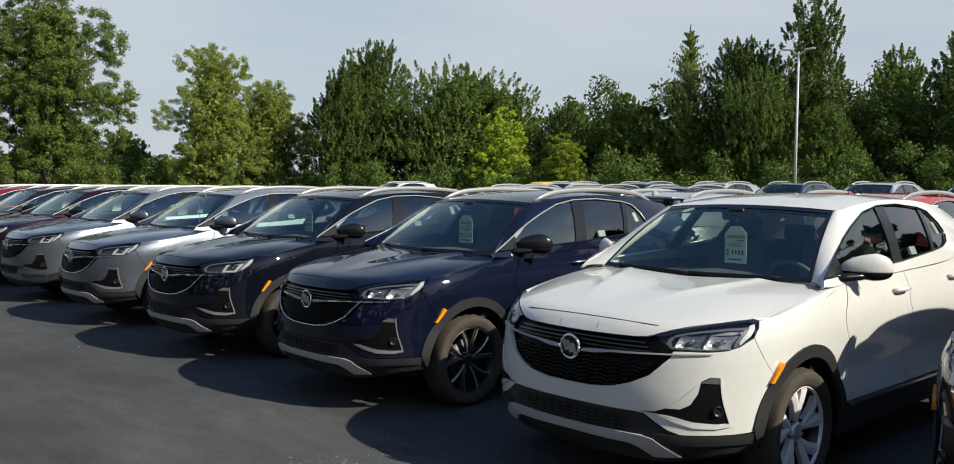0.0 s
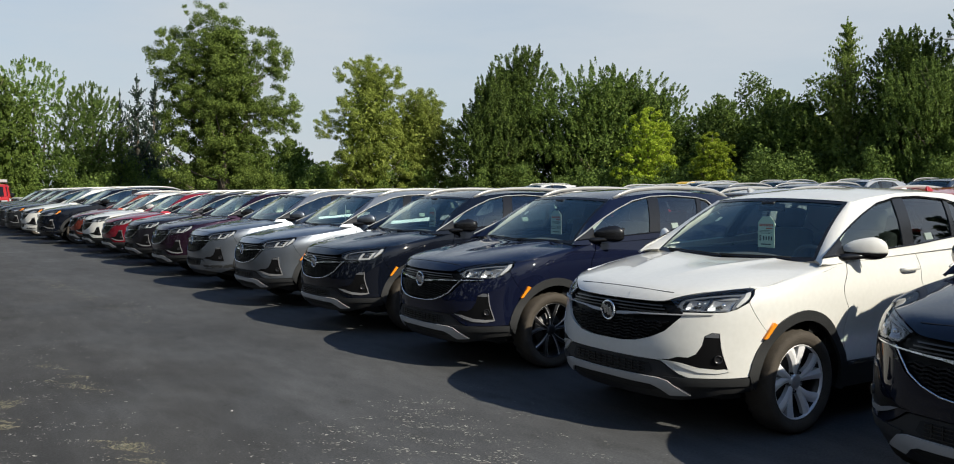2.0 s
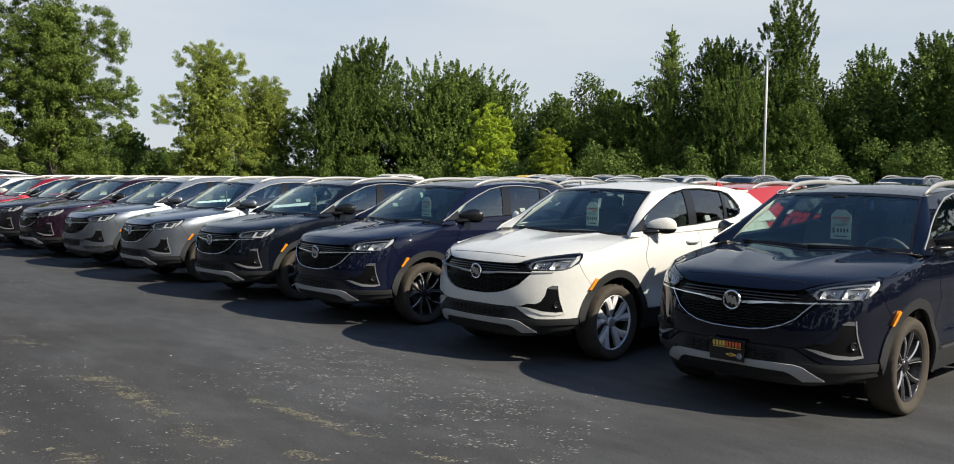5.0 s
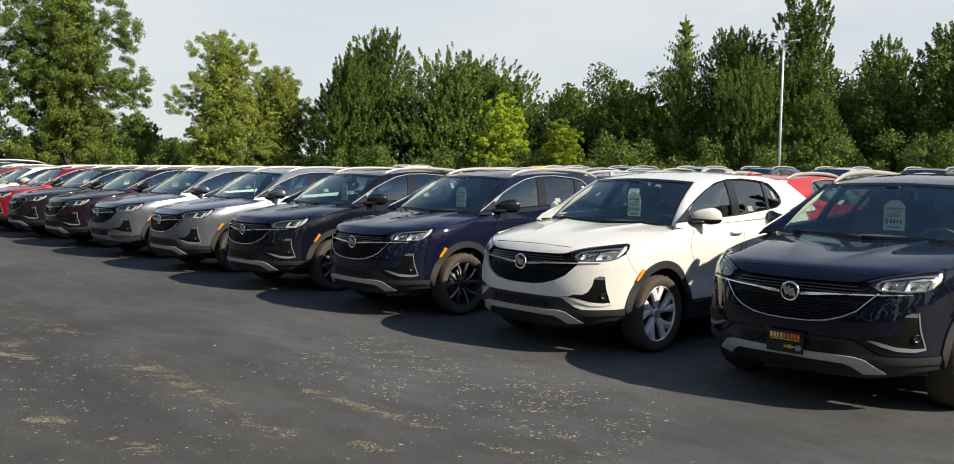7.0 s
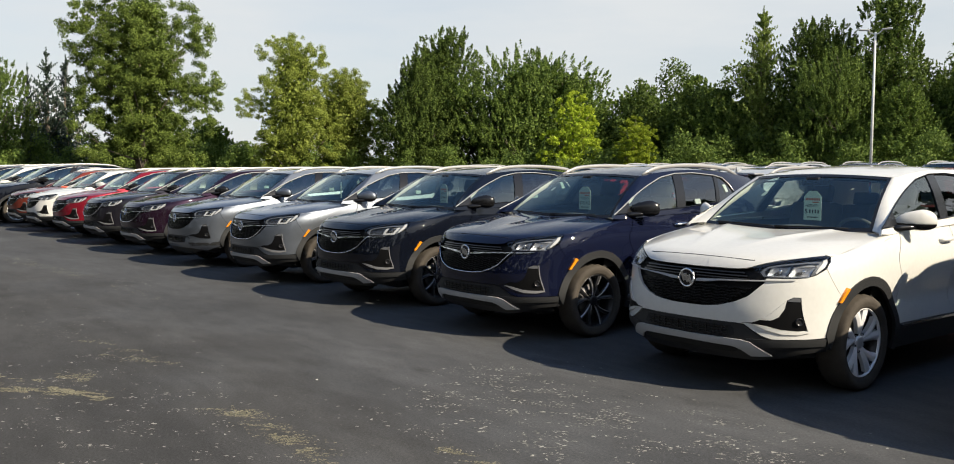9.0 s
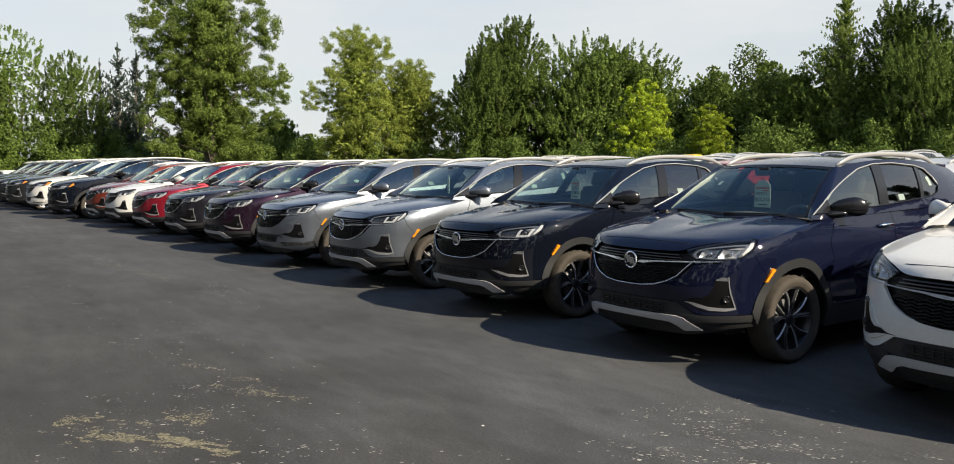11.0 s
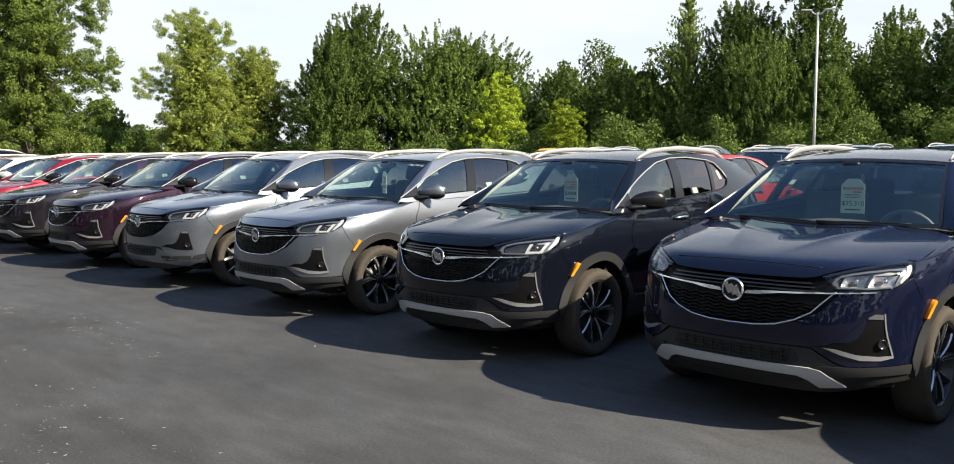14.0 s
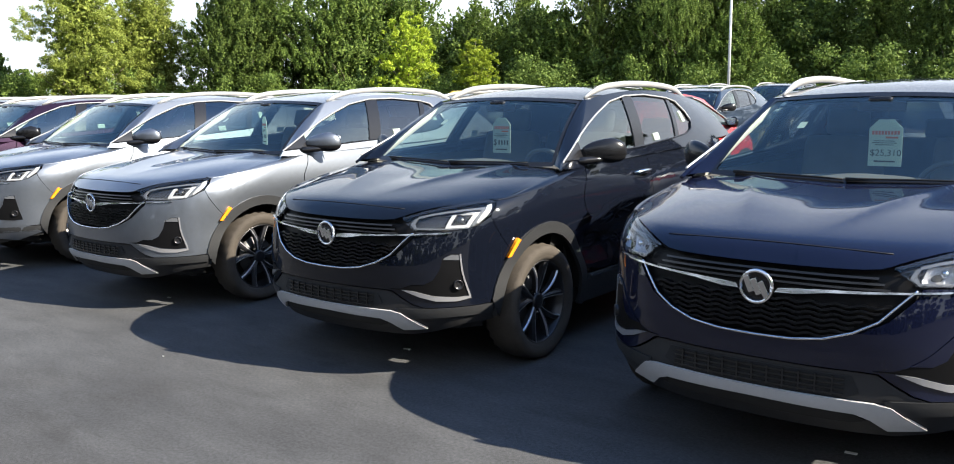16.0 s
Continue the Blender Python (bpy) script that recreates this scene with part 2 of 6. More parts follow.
def tube(bm, pts, radius, sides=6, flat=1.0, closed=False):
    """A swept tube through pts; radius is a number or one a point."""
    pts = [Vector(p) for p in pts]
    n = len(pts)
    rings = []
    for i, p in enumerate(pts):
        a, b = pts[max(i - 1, 0)], pts[min(i + 1, n - 1)]
        if closed:
            a, b = pts[i - 1], pts[(i + 1) % n]
        d = (b - a).normalized()
        side = d.cross(Vector((0, 0, 1)))
        if side.length < 0.05:
            side = d.cross(Vector((0, 1, 0)))
        side.normalize()
        up = side.cross(d)
        r = float(radius[i] if isinstance(radius, (list, tuple)) else radius)
        rings.append([bm.verts.new(p + r * (math.cos(k * math.tau / sides) * side + flat * math.sin(k * math.tau / sides) * up)) for k in range(sides)])
    for i in range(n if closed else n - 1):
        q, w = rings[i], rings[(i + 1) % n]
        for k in range(sides):
            bm.faces.new((q[k], q[(k + 1) % sides], w[(k + 1) % sides], w[k]))
    if not closed:
        bm.faces.new(rings[0][::-1])
        bm.faces.new(rings[-1])


def lathe(bm, profile, sides):
    """Turns (along, radius) points round the x axis."""
    rings = []
    for a, r in profile:
        rings.append([bm.verts.new((a, r * math.cos(k * math.tau / sides), r * math.sin(k * math.tau / sides))) for k in range(sides)])
    for q, w in zip(rings, rings[1:]):
        for k in range(sides):
            bm.faces.new((q[k], q[(k + 1) % sides], w[(k + 1) % sides], w[k]))
    return rings


def spline(table, v):
    """A smooth curve through (place, value) pairs."""
    xs, ys = [p[0] for p in table], [p[1] for p in table]
    if v <= xs[0]:
        return ys[0] + (v - xs[0]) * (ys[1] - ys[0]) / (xs[1] - xs[0])
    if v >= xs[-1]:
        return ys[-1] + (v - xs[-1]) * (ys[-1] - ys[-2]) / (xs[-1] - xs[-2])
    i = max(k for k in range(len(xs) - 1) if xs[k] <= v)
    h = xs[i + 1] - xs[i]
    s = (v - xs[i]) / h
    lo, hi = max(i - 1, 0), min(i + 2, len(xs) - 1)
    m0, m1 = (ys[i + 1] - ys[lo]) / (xs[i + 1] - xs[lo]) * h, (ys[hi] - ys[i]) / (xs[hi] - xs[i]) * h
    s2, s3 = s * s, s * s * s
    return (2 * s3 - 3 * s2 + 1) * ys[i] + (s3 - 2 * s2 + s) * m0 + (3 * s2 - 2 * s3) * ys[i + 1] + (s3 - s2) * m1


def grid(bm, rows):
    """Quads over a list of rows of points."""
    vs = [[bm.verts.new(p) for p in row] for row in rows]
    for a, b in zip(vs, vs[1:]):
        for k in range(len(a) - 1):
            bm.faces.new((a[k], a[k + 1], b[k + 1], b[k]))
    return vs


def asphalt():
    """Sealed asphalt: broad patches, streaks along the lanes, mottling and grain."""
    m = bpy.data.materials.new("asphalt")
    m.use_nodes = True
    t = m.node_tree
    link = t.links.new
    b = t.nodes["Principled BSDF"]
    b.inputs["Roughness"].default_value, b.inputs["Specular IOR Level"].default_value = 0.8, 0.25
    coord = t.nodes.new("ShaderNodeTexCoord")
    total = None
    for size, scale, low, high in (((1, 1, 1), 0.45, 0.80, 1.20), ((0.16, 1.5, 1), 1.0, 0.84, 1.16), ((0.5, 1.2, 1), 5.0, 0.86, 1.14), ((1, 1, 1), 60.0, 0.72, 1.28), ((1, 1, 1), 210.0, 0.65, 1.35)):
        turn = t.nodes.new("ShaderNodeMapping")
        turn.inputs["Scale"].default_value = size
        turn.inputs["Rotation"].default_value = (0, 0, 0.05)
        n = node(t, "ShaderNodeTexNoise", Scale=scale, Detail=4.0, Roughness=0.6)
        span = t.nodes.new("ShaderNodeMapRange")
        span.inputs[1].default_value, span.inputs[2].default_value = 0.32, 0.68
        span.inputs[3].default_value, span.inputs[4].default_value = low, high
        link(coord.outputs["Object"], turn.inputs[0])
        link(turn.outputs[0], n.inputs["Vector"])
        link(n.outputs[0], span.inputs[0])
        if total is None:
            total = span.outputs[0]
        else:
            times = t.nodes.new("ShaderNodeMath")
            times.operation = "MULTIPLY"
            link(total, times.inputs[0])
            link(span.outputs[0], times.inputs[1])
            total = times.outputs[0]
    def noisy(size, scale, detail, rough, turned=0.05):
        turn = t.nodes.new("ShaderNodeMapping")
        turn.inputs["Scale"].default_value, turn.inputs["Rotation"].default_value = size, (0, 0, turned)
        n = node(t, "ShaderNodeTexNoise", Scale=scale, Detail=detail, Roughness=rough)
        link(coord.outputs["Object"], turn.inputs[0])
        link(turn.outputs[0], n.inputs["Vector"])
        return n.outputs[0]

    def ranged(value, a0, a1, b0, b1):
        span = t.nodes.new("ShaderNodeMapRange")
        for i, v in enumerate((a0, a1, b0, b1)):
            span.inputs[i + 1].default_value = v
        link(value, span.inputs[0])
        return span.outputs[0]

    def maths(operation, a, c):
        n = t.nodes.new("ShaderNodeMath")
        n.operation = operation
        link(a, n.inputs[0])
        if isinstance(c, float):
            n.inputs[1].default_value = c
        else:
            link(c, n.inputs[1])
        return n.outputs[0]

    def blend(amount, a, c):
        n = t.nodes.new("ShaderNodeMix")
        n.data_type = "RGBA"
        link(amount, n.inputs[0])
        for socket, v in ((n.inputs[6], a), (n.inputs[7], c)):
            if isinstance(v, tuple):
                socket.default_value = (*v, 1)
            else:
                link(v, socket)
        return n.outputs[2]

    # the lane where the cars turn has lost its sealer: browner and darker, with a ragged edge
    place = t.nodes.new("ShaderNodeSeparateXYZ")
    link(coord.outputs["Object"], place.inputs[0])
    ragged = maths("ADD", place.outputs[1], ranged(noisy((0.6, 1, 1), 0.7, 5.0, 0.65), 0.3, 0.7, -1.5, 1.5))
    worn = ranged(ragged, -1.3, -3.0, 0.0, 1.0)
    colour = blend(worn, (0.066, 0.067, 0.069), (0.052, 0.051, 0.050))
    # oil and water stains in the bays, scuffed stone in the worn lane
    oil = maths("MULTIPLY", ranged(noisy((0.55, 1.3, 1), 1.7, 4.0, 0.62), 0.585, 0.70, 0.0, 0.55), ranged(noisy((1, 1, 1), 7.0, 5.0, 0.6), 0.35, 0.6, 0.35, 1.0))
    colour = blend(oil, colour, (0.030, 0.029, 0.027))
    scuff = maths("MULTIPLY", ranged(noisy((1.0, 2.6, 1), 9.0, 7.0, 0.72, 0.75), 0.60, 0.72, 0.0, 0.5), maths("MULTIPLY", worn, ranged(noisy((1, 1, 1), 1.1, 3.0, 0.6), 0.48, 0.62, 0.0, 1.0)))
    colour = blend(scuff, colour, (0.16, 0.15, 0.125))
    tint = t.nodes.new("ShaderNodeVectorMath")
    tint.operation = "SCALE"
    link(colour, tint.inputs[0])
    link(total, tint.inputs["Scale"])
    link(tint.outputs[0], b.inputs["Base Color"])
    bp = node(t, "ShaderNodeBump", Strength=0.3, Distance=0.01)
    link(n.outputs[0], bp.inputs["Height"])
    link(bp.outputs[0], b.inputs["Normal"])
    return m

# ---- the crossover: body surface as waterlines ----
NOSE = [(0.18, 0.15), (0.28, 0.06), (0.38, 0.005), (0.48, 0.008), (0.60, 0.0), (0.70, 0.012), (0.79, 0.030), (0.88, 0.066), (0.945, 0.125), (1.05, 0.30), (1.2, 0.5)]
WIDE = [(0.18, 0.835), (0.30, 0.872), (0.45, 0.890), (0.60, 0.882), (0.75, 0.892), (0.90, 0.903), (1.0, 0.892), (1.1, 0.862), (1.25, 0.81)]
CURVE, ROUND = 0.82, 2.6      # depth of the rounded nose, squareness of its corner
TAILY, TAILD, TAILR = 4.345, 0.95, 2.8
HUBS = (0.905, 3.500)
HUBZ, TYRE = 0.345, 0.345


def uy(y, z):
    """Outline parameter of the side at y: 0 at the nose, 1 where the side runs straight, then metres."""
    f = spline(NOSE, z)
    c = 1 - (y - f) / CURVE
    if c <= 0:
        return 1 - c * CURVE
    return math.acos(min(1, c) ** (ROUND / 2)) / (math.pi / 2)


def ux(x, z):
    return math.asin(min(1, max(0, x / spline(WIDE, z))) ** (ROUND / 2)) / (math.pi / 2)


def skin(u, z):
    """The body's surface at outline parameter u and height z, for the half with x >= 0."""
    f, w = spline(NOSE, z), spline(WIDE, z)
    if u <= 1:
        a = max(u, 0) * math.pi / 2
        x, y = w * math.sin(a) ** (2 / ROUND), f + CURVE * (1 - max(0, math.cos(a)) ** (2 / ROUND))
    else:
        y, x = f + CURVE + (u - 1), w
        tail = TAILY - max(0, (z - 0.75)) ** 2 * 0.6
        if y > tail - TAILD:
            q = min(1, (y - tail + TAILD) / TAILD)
            x = w * max(0, 1 - q ** TAILR) ** (1 / TAILR)
    for hub in HUBS:
        x += 0.014 * math.exp(-((y - hub) / 0.42) ** 2) * min(1, max(0, (x - 0.6) / 0.25)) * max(0, 1 - abs(z - 0.55) / 0.6)
    # a soft body line along the doors and a tuck above the sill
    if y > 1.0:
        x -= 0.018 * math.exp(-((z - 0.62) / 0.10) ** 2) * min(1, (y - 1.0) / 0.5)
    return Vector((x, y, z))


def skin_normal(u, z):
    e = 0.004
    n = (skin(u + e, z) - skin(max(u - e, 0), z)).cross(skin(u, z + e) - skin(u, z - e))
    return n.normalized() if n.length > 1e-9 else Vector((0, -1, 0))


ROOFZ = [(1.73, 1.543), (2.0, 1.590), (2.5, 1.630), (3.1, 1.622), (3.75, 1.560)]
BELT = [(1.30, 1.105), (2.0, 1.135), (3.0, 1.175), (3.6, 1.215), (4.2, 1.23)]
EDGE = 0.625       # half width of the roof


def pane(y, z):
    """The upper side (windows, pillars) at y and height z, for x >= 0."""
    lo, hi = spline(BELT, y), spline(ROOFZ, y) - 0.04
    t = (z - lo) / (hi - lo)
    taper = 0.13 * max(0, (y - 2.7) / 1.5) ** 2
    top = EDGE - taper * 0.9
    base = 0.862 - taper
    q = min(max(t, -0.2), 1.2)
    bend = q * 0.62 + 0.38 * (abs(q) ** 2.2)
    return Vector((base - (base - top) * bend, y, z))


def pane_normal(y, z):
    e = 0.004
    return (pane(y + e, z) - pane(y - e, z)).cross(pane(y, z + e) - pane(y, z - e)).normalized()


BONNET = [(0.062, 0.872), (0.09, 0.910), (0.125, 0.940), (0.17, 0.962), (0.25, 0.984), (0.38, 1.012), (0.55, 1.043), (0.80, 1.078), (1.22, 1.122), (1.4, 1.135)]


def bonnet(x, y):
    """The bonnet's surface over the plan, with its two creases."""
    near = CURVE * (1 - max(0.0, 1 - (abs(x) / 0.905) ** ROUND) ** (1 / ROUND))
    far = 0.32 * (abs(x) / 0.85) ** 3.0
    k = min(1.0, max(0.0, (abs(x) - 0.42) / 0.2))
    back = y - near * (1 - k) - far * k
    z = spline(BONNET, max(back, 0.055))
    z -= 0.012 * min(1, max(0, (abs(x) - 0.5) / 0.3)) ** 2 * min(1, max(0, (1.1 - y) / 0.5))
    ridge = 0.13 + 0.36 * max(0, min(1, (y - 0.15) / 1.05))
    d = abs(x) - ridge
    z += 0.017 * math.exp(-math.sqrt(d * d + 0.0003) / (0.034 if d > 0 else 0.13)) * min(1, max(0, (y - 0.2) / 0.5)) ** 1.5
    z -= 0.006 * math.exp(-(x / 0.16) ** 2) * min(1, max(0, (y - 0.25) / 0.4))
    return Vector((x, y, z))


def bonnet_normal(x, y):
    e = 0.004
    return (bonnet(x + e, y) - bonnet(x - e, y)).cross(bonnet(x, y + e) - bonnet(x, y - e)).normalized()


SURFACES = {"skin": (skin, skin_normal, 0.035, 0.05), "pane": (pane, pane_normal, 0.08, 0.06), "bonnet": (bonnet, bonnet_normal, 0.018, 0.040)}


def tuck(y):
    """How far the bonnet's edge lies inside the fender."""
    return 0.012 + 0.11 * max(0.0, min(y - 0.6, 0.3)) + 0.04 * max(0.0, y - 0.9)


class Shape:
    """How a vehicle differs from the plain crossover: scale along the axes and fineness of its panels."""
    def __init__(self, sx=1.0, sy=1.0, sz=1.0, coarse=1.0):
        self.sx, self.sy, self.sz, self.coarse = sx, sy, sz, coarse

    def at(self, p):
        return Vector((p[0] * self.sx, p[1] * self.sy, p[2] * self.sz))


def patch(shape, poly, off=0.0, depth=0.012, on="skin", side=1, bm=None):
    """A panel with a clean outline on a surface of the body, with turned-in edges. side: 1, -1 (mirrored) or 0 (both halves joined)."""
    surface, normal, du, dv = SURFACES[on]
    du, dv = du * shape.coarse, dv * shape.coarse
    area = sum(a[0] * b[1] - b[0] * a[1] for a, b in zip(poly, poly[1:] + poly[:1]))
    if area < 0:
        poly = poly[::-1]
    flatbm = bmesh.new()
    flatbm.faces.new([flatbm.verts.new((p[0], p[1], 0)) for p in poly])
    flatbm.normal_update()
    bmesh.ops.triangulate(flatbm, faces=flatbm.faces[:])
    for k, step in ((0, du), (1, dv)):
        lo, hi = min(p[k] for p in poly), max(p[k] for p in poly)
        n = int((hi - lo) / step)
        axis = Vector((1, 0, 0)) if k == 0 else Vector((0, 1, 0))
        for i in range(1, n + 1):
            cut = lo + (hi - lo) * i / (n + 1)
            bmesh.ops.bisect_plane(flatbm, geom=flatbm.verts[:] + flatbm.edges[:] + flatbm.faces[:], plane_co=axis * cut, plane_no=axis)
    bmesh.ops.dissolve_degenerate(flatbm, dist=1e-5, edges=flatbm.edges[:])
    flatbm.verts.ensure_lookup_table()
    own = bm is None
    bm = bm or bmesh.new()
    info = [(surface(v.co.x, v.co.y), normal(v.co.x, v.co.y)) for v in flatbm.verts]
    flatbm.verts.index_update()
    seam = {e for e in flatbm.edges if e.is_boundary}
    for sgn in ((1, -1) if side == 0 else (side,)):
        flip = Vector((sgn, 1, 1))
        top = [bm.verts.new(shape.at((p + n * off) * flip)) for p, n in info]
        for f in flatbm.faces:
            idx = [v.index for v in f.verts]
            bm.faces.new([top[i] for i in (idx if sgn > 0 else idx[::-1])])
        if depth:
            low = {}
            for e in seam:
                if side == 0 and all(abs(info[v.index][0].x) < 1e-3 for v in e.verts):
                    continue
                f = e.link_faces[0]
                a, b = e.verts
                for loop in f.loops:
                    if loop.edge == e:
                        a, b = loop.vert, loop.link_loop_next.vert
                for v in (a, b):
                    if v.index not in low:
                        p, n = info[v.index]
                        low[v.index] = bm.verts.new(shape.at((p + n * (off - depth)) * flip))
                quad = [top[b.index], top[a.index], low[a.index], low[b.index]]
                bm.faces.new(quad if sgn > 0 else quad[::-1])
                edge = bm.edges.get((top[a.index], top[b.index]))
                if edge:
                    edge.smooth = False
    flatbm.free()
    if own and side == 0:
        seamverts = [v for v in bm.verts if abs(v.co.x) < 1e-4]
        bmesh.ops.remove_doubles(bm, verts=seamverts, dist=2e-4)
    return bm


def arc(hub, r, a0, a1, n=14, hubz=HUBZ):
    """(y, z) points on a circle round a wheel; 0 degrees points to the rear, 90 up."""
    return [(hub + r * math.cos(radians(a0 + (a1 - a0) * i / n)), hubz + r * math.sin(radians(a0 + (a1 - a0) * i / n))) for i in range(n + 1)]


def on_side(points):
    return [(uy(y, z), z) for y, z in points]


def on_front(points):
    return [(ux(x, z), z) for x, z in points]


ARCH = 0.440      # radius of the hole in the sheet metal, under the cladding


def screen(a, t):
    """The windscreen: a from -1 to 1 across, t from 0 (base) to 1 (top)."""
    bx, by, bz = 0.735 * a, 1.13 + 0.11 * a * a, 1.108 + 0.014 * a * a
    tx, ty, tz = 0.590 * a, 1.73 + 0.08 * a * a, 1.543 - 0.026 * a * a
    bow = 0.028 * math.sin(math.pi * t)
    return Vector((bx + (tx - bx) * t, by + (ty - by) * t - bow * 0.5, bz + (tz - bz) * t + bow * 0.8))


DLO_TOP = [(1.18, 1.150), (1.34, 1.222), (1.50, 1.298), (1.66, 1.366), (1.82, 1.428), (2.05, 1.506), (2.30, 1.548), (2.60, 1.558), (2.95, 1.536), (3.09, 1.508), (3.165, 1.43), (3.19, 1.365)]
DLO_LOW = [(3.19, 1.350), (3.13, 1.300), (3.02, 1.270), (2.83, 1.250), (2.27, 1.205), (1.60, 1.168)]


def dlo_z(y, top):
    table = DLO_TOP if top else [(1.18, 1.148)] + DLO_LOW[::-1]
    return float(np.interp(y, [p[0] for p in table], [p[1] for p in table]))


def window_poly(y0, y1, top0, top1):
    """A pane between the window line's top and foot: y0 to y1 below, top0 to top1 above."""
    top = [(y, dlo_z(y, True)) for y in np.linspace(top0, top1, 11)]
    low = [(y, dlo_z(y, False)) for y in np.linspace(y1, y0, 8)]
    out = []
    for p in top + low:
        if not out or (Vector(p) - Vector(out[-1])).length > 0.004:
            out.append((float(p[0]), float(p[1])))
    return out


def make_wheel(parent, x, y, z, radius, style, shape):
    """Wheel with its tyre, five forked spokes and a centre cap. x > 0 faces +x."""
    face = 1 if x > 0 else -1
    k = radius / 0.345
    place = Matrix.Translation((x, y, z)) @ (Matrix() if face > 0 else Matrix.Rotation(math.pi, 4, "Z")) @ Matrix.Rotation(0.3 + y, 4, "X")
    bm = bmesh.new()
    n = 60 if shape.coarse < 1.5 else 18
    lathe(bm, [(0.078, 0.243 * k), (0.088, 0.251 * k), (0.080, 0.248 * k), (0.060, 0.234 * k), (0.0, 0.215 * k), (-0.09, 0.22 * k), (-0.09, 0.05 * k)], n)
    bright = style == "bright"
    # on bright wheels the dark barrel colour stands in for shade behind the spokes
    wheel = part("wheel", bm, DARKALLOY, parent, "bright silver alloy wheel" if bright else "dark machined alloy wheel", place=place)
    bm = bmesh.new()
    prof = [(0.080, 0.245), (0.094, 0.254), (0.104, 0.272), (0.105, 0.280), (0.108, 0.284), (0.109, 0.308), (0.101, 0.327), (0.084, 0.338), (0.060, 0.3435), (0.03, 0.3455), (0.0, 0.346), (-0.03, 0.3455), (-0.06, 0.3445), (-0.094, 0.334), (-0.107, 0.290), (-0.09, 0.245)]
    lathe(bm, [(a, r * k) for a, r in prof], n)
    if shape.coarse < 1.5:
        # cross grooves in the tread
        for i, v in enumerate(bm.verts):
            r = math.hypot(v.co.y, v.co.z)
            if r > 0.330 * k and i % n % 2:
                v.co.y, v.co.z = v.co.y * (1 - 0.013 / r), v.co.z * (1 - 0.013 / r)
    part("tyre", bm, RUBBER, wheel, "black rubber tyre with grooved tread")
    bm = bmesh.new()
    lathe(bm, [(0.070, 0.236 * k), (0.084, 0.240 * k), (0.088, 0.245 * k), (0.083, 0.248 * k)], n)
    part("rim_edge", bm, BRIGHTALLOY if bright else SPOKE, wheel, "machined rim edge" if bright else "black rim edge")
    for i in range(5):
        # a pair of forked blades: dark body, machined face
        spoke, face_bm = bmesh.new(), bmesh.new()
        for fork in (-1, 1):
            tip = 0.242 * k
            a = (0.15 if bright else 0.165) * fork
            w0, w1 = (0.019, 0.040) if bright else (0.011, 0.019)
            rows, front = [], []
            for j in range(6):
                t = j / 5
                r = 0.040 * k + (tip - 0.040 * k) * t
                ang = a * (0.35 + 1.5 * t) + (0.10 * t if not bright else 0.14 * t)
                w = w0 + (w1 - w0) * t
                xx = 0.050 + 0.020 * math.sin(t * math.pi * 0.6) + 0.010 * t
                c, sn = math.cos(ang), math.sin(ang)

                def at(q, depth):
                    return Vector((xx - depth, -sn * r + c * w * q, c * r + sn * w * q))
                rows.append([at(-1.0, 0.034), at(-0.9, 0.008), at(-0.2, 0.0), at(0.9, 0.010), at(1.0, 0.034)])
                if bright:
                    front.append([at(-0.92, 0.006), at(-0.15, -0.003), at(0.35, -0.001), at(0.92, 0.008)])
                else:
                    lead = -fork
                    front.append([at(lead * 1.0, 0.006), at(lead * 0.70, -0.002), at(lead * 0.42, -0.002)])
            grid(spoke, rows)
            grid(face_bm, front)
        turn = Matrix.Rotation(i * math.tau / 5, 3, "X")
        for mesh in (spoke, face_bm):
            bmesh.ops.rotate(mesh, verts=mesh.verts[:], matrix=turn)
            bmesh.ops.recalc_face_normals(mesh, faces=mesh.faces[:])
        part("spoke", spoke, SILVERSPOKE if bright else SPOKE, wheel, smooth=False)
        part("spoke_face", face_bm, BRIGHTALLOY if bright else ALLOY, wheel, smooth=False)
    bm = bmesh.new()
    lathe(bm, [(0.045, 0.052 * k), (0.062, 0.046 * k), (0.066, 0.030 * k), (0.067, 0.001)], 20)
    part("centre_cap", bm, ALLOY if bright else DARKALLOY, wheel)
    if shape.coarse < 1.5:
        for i in range(5):
            a = (i + 0.5) * math.tau / 5
            bm = bmesh.new()
            bmesh.ops.create_cone(bm, cap_ends=True, segments=6, radius1=0.011, radius2=0.009, depth=0.02, matrix=Matrix.Translation((0.052, math.sin(a) * 0.066 * k, math.cos(a) * 0.066 * k)) @ Matrix.Rotation(math.pi / 2, 4, "Y"))
            part("wheel_nut", bm, CHROME, wheel, smooth=False)
    if shape.coarse < 1.5:
        bm = bmesh.new()
        lathe(bm, [(-0.005, 0.150), (0.004, 0.150), (0.004, 0.06)], 28)
        part("brake_disc", bm, DISC, wheel)
    return wheel


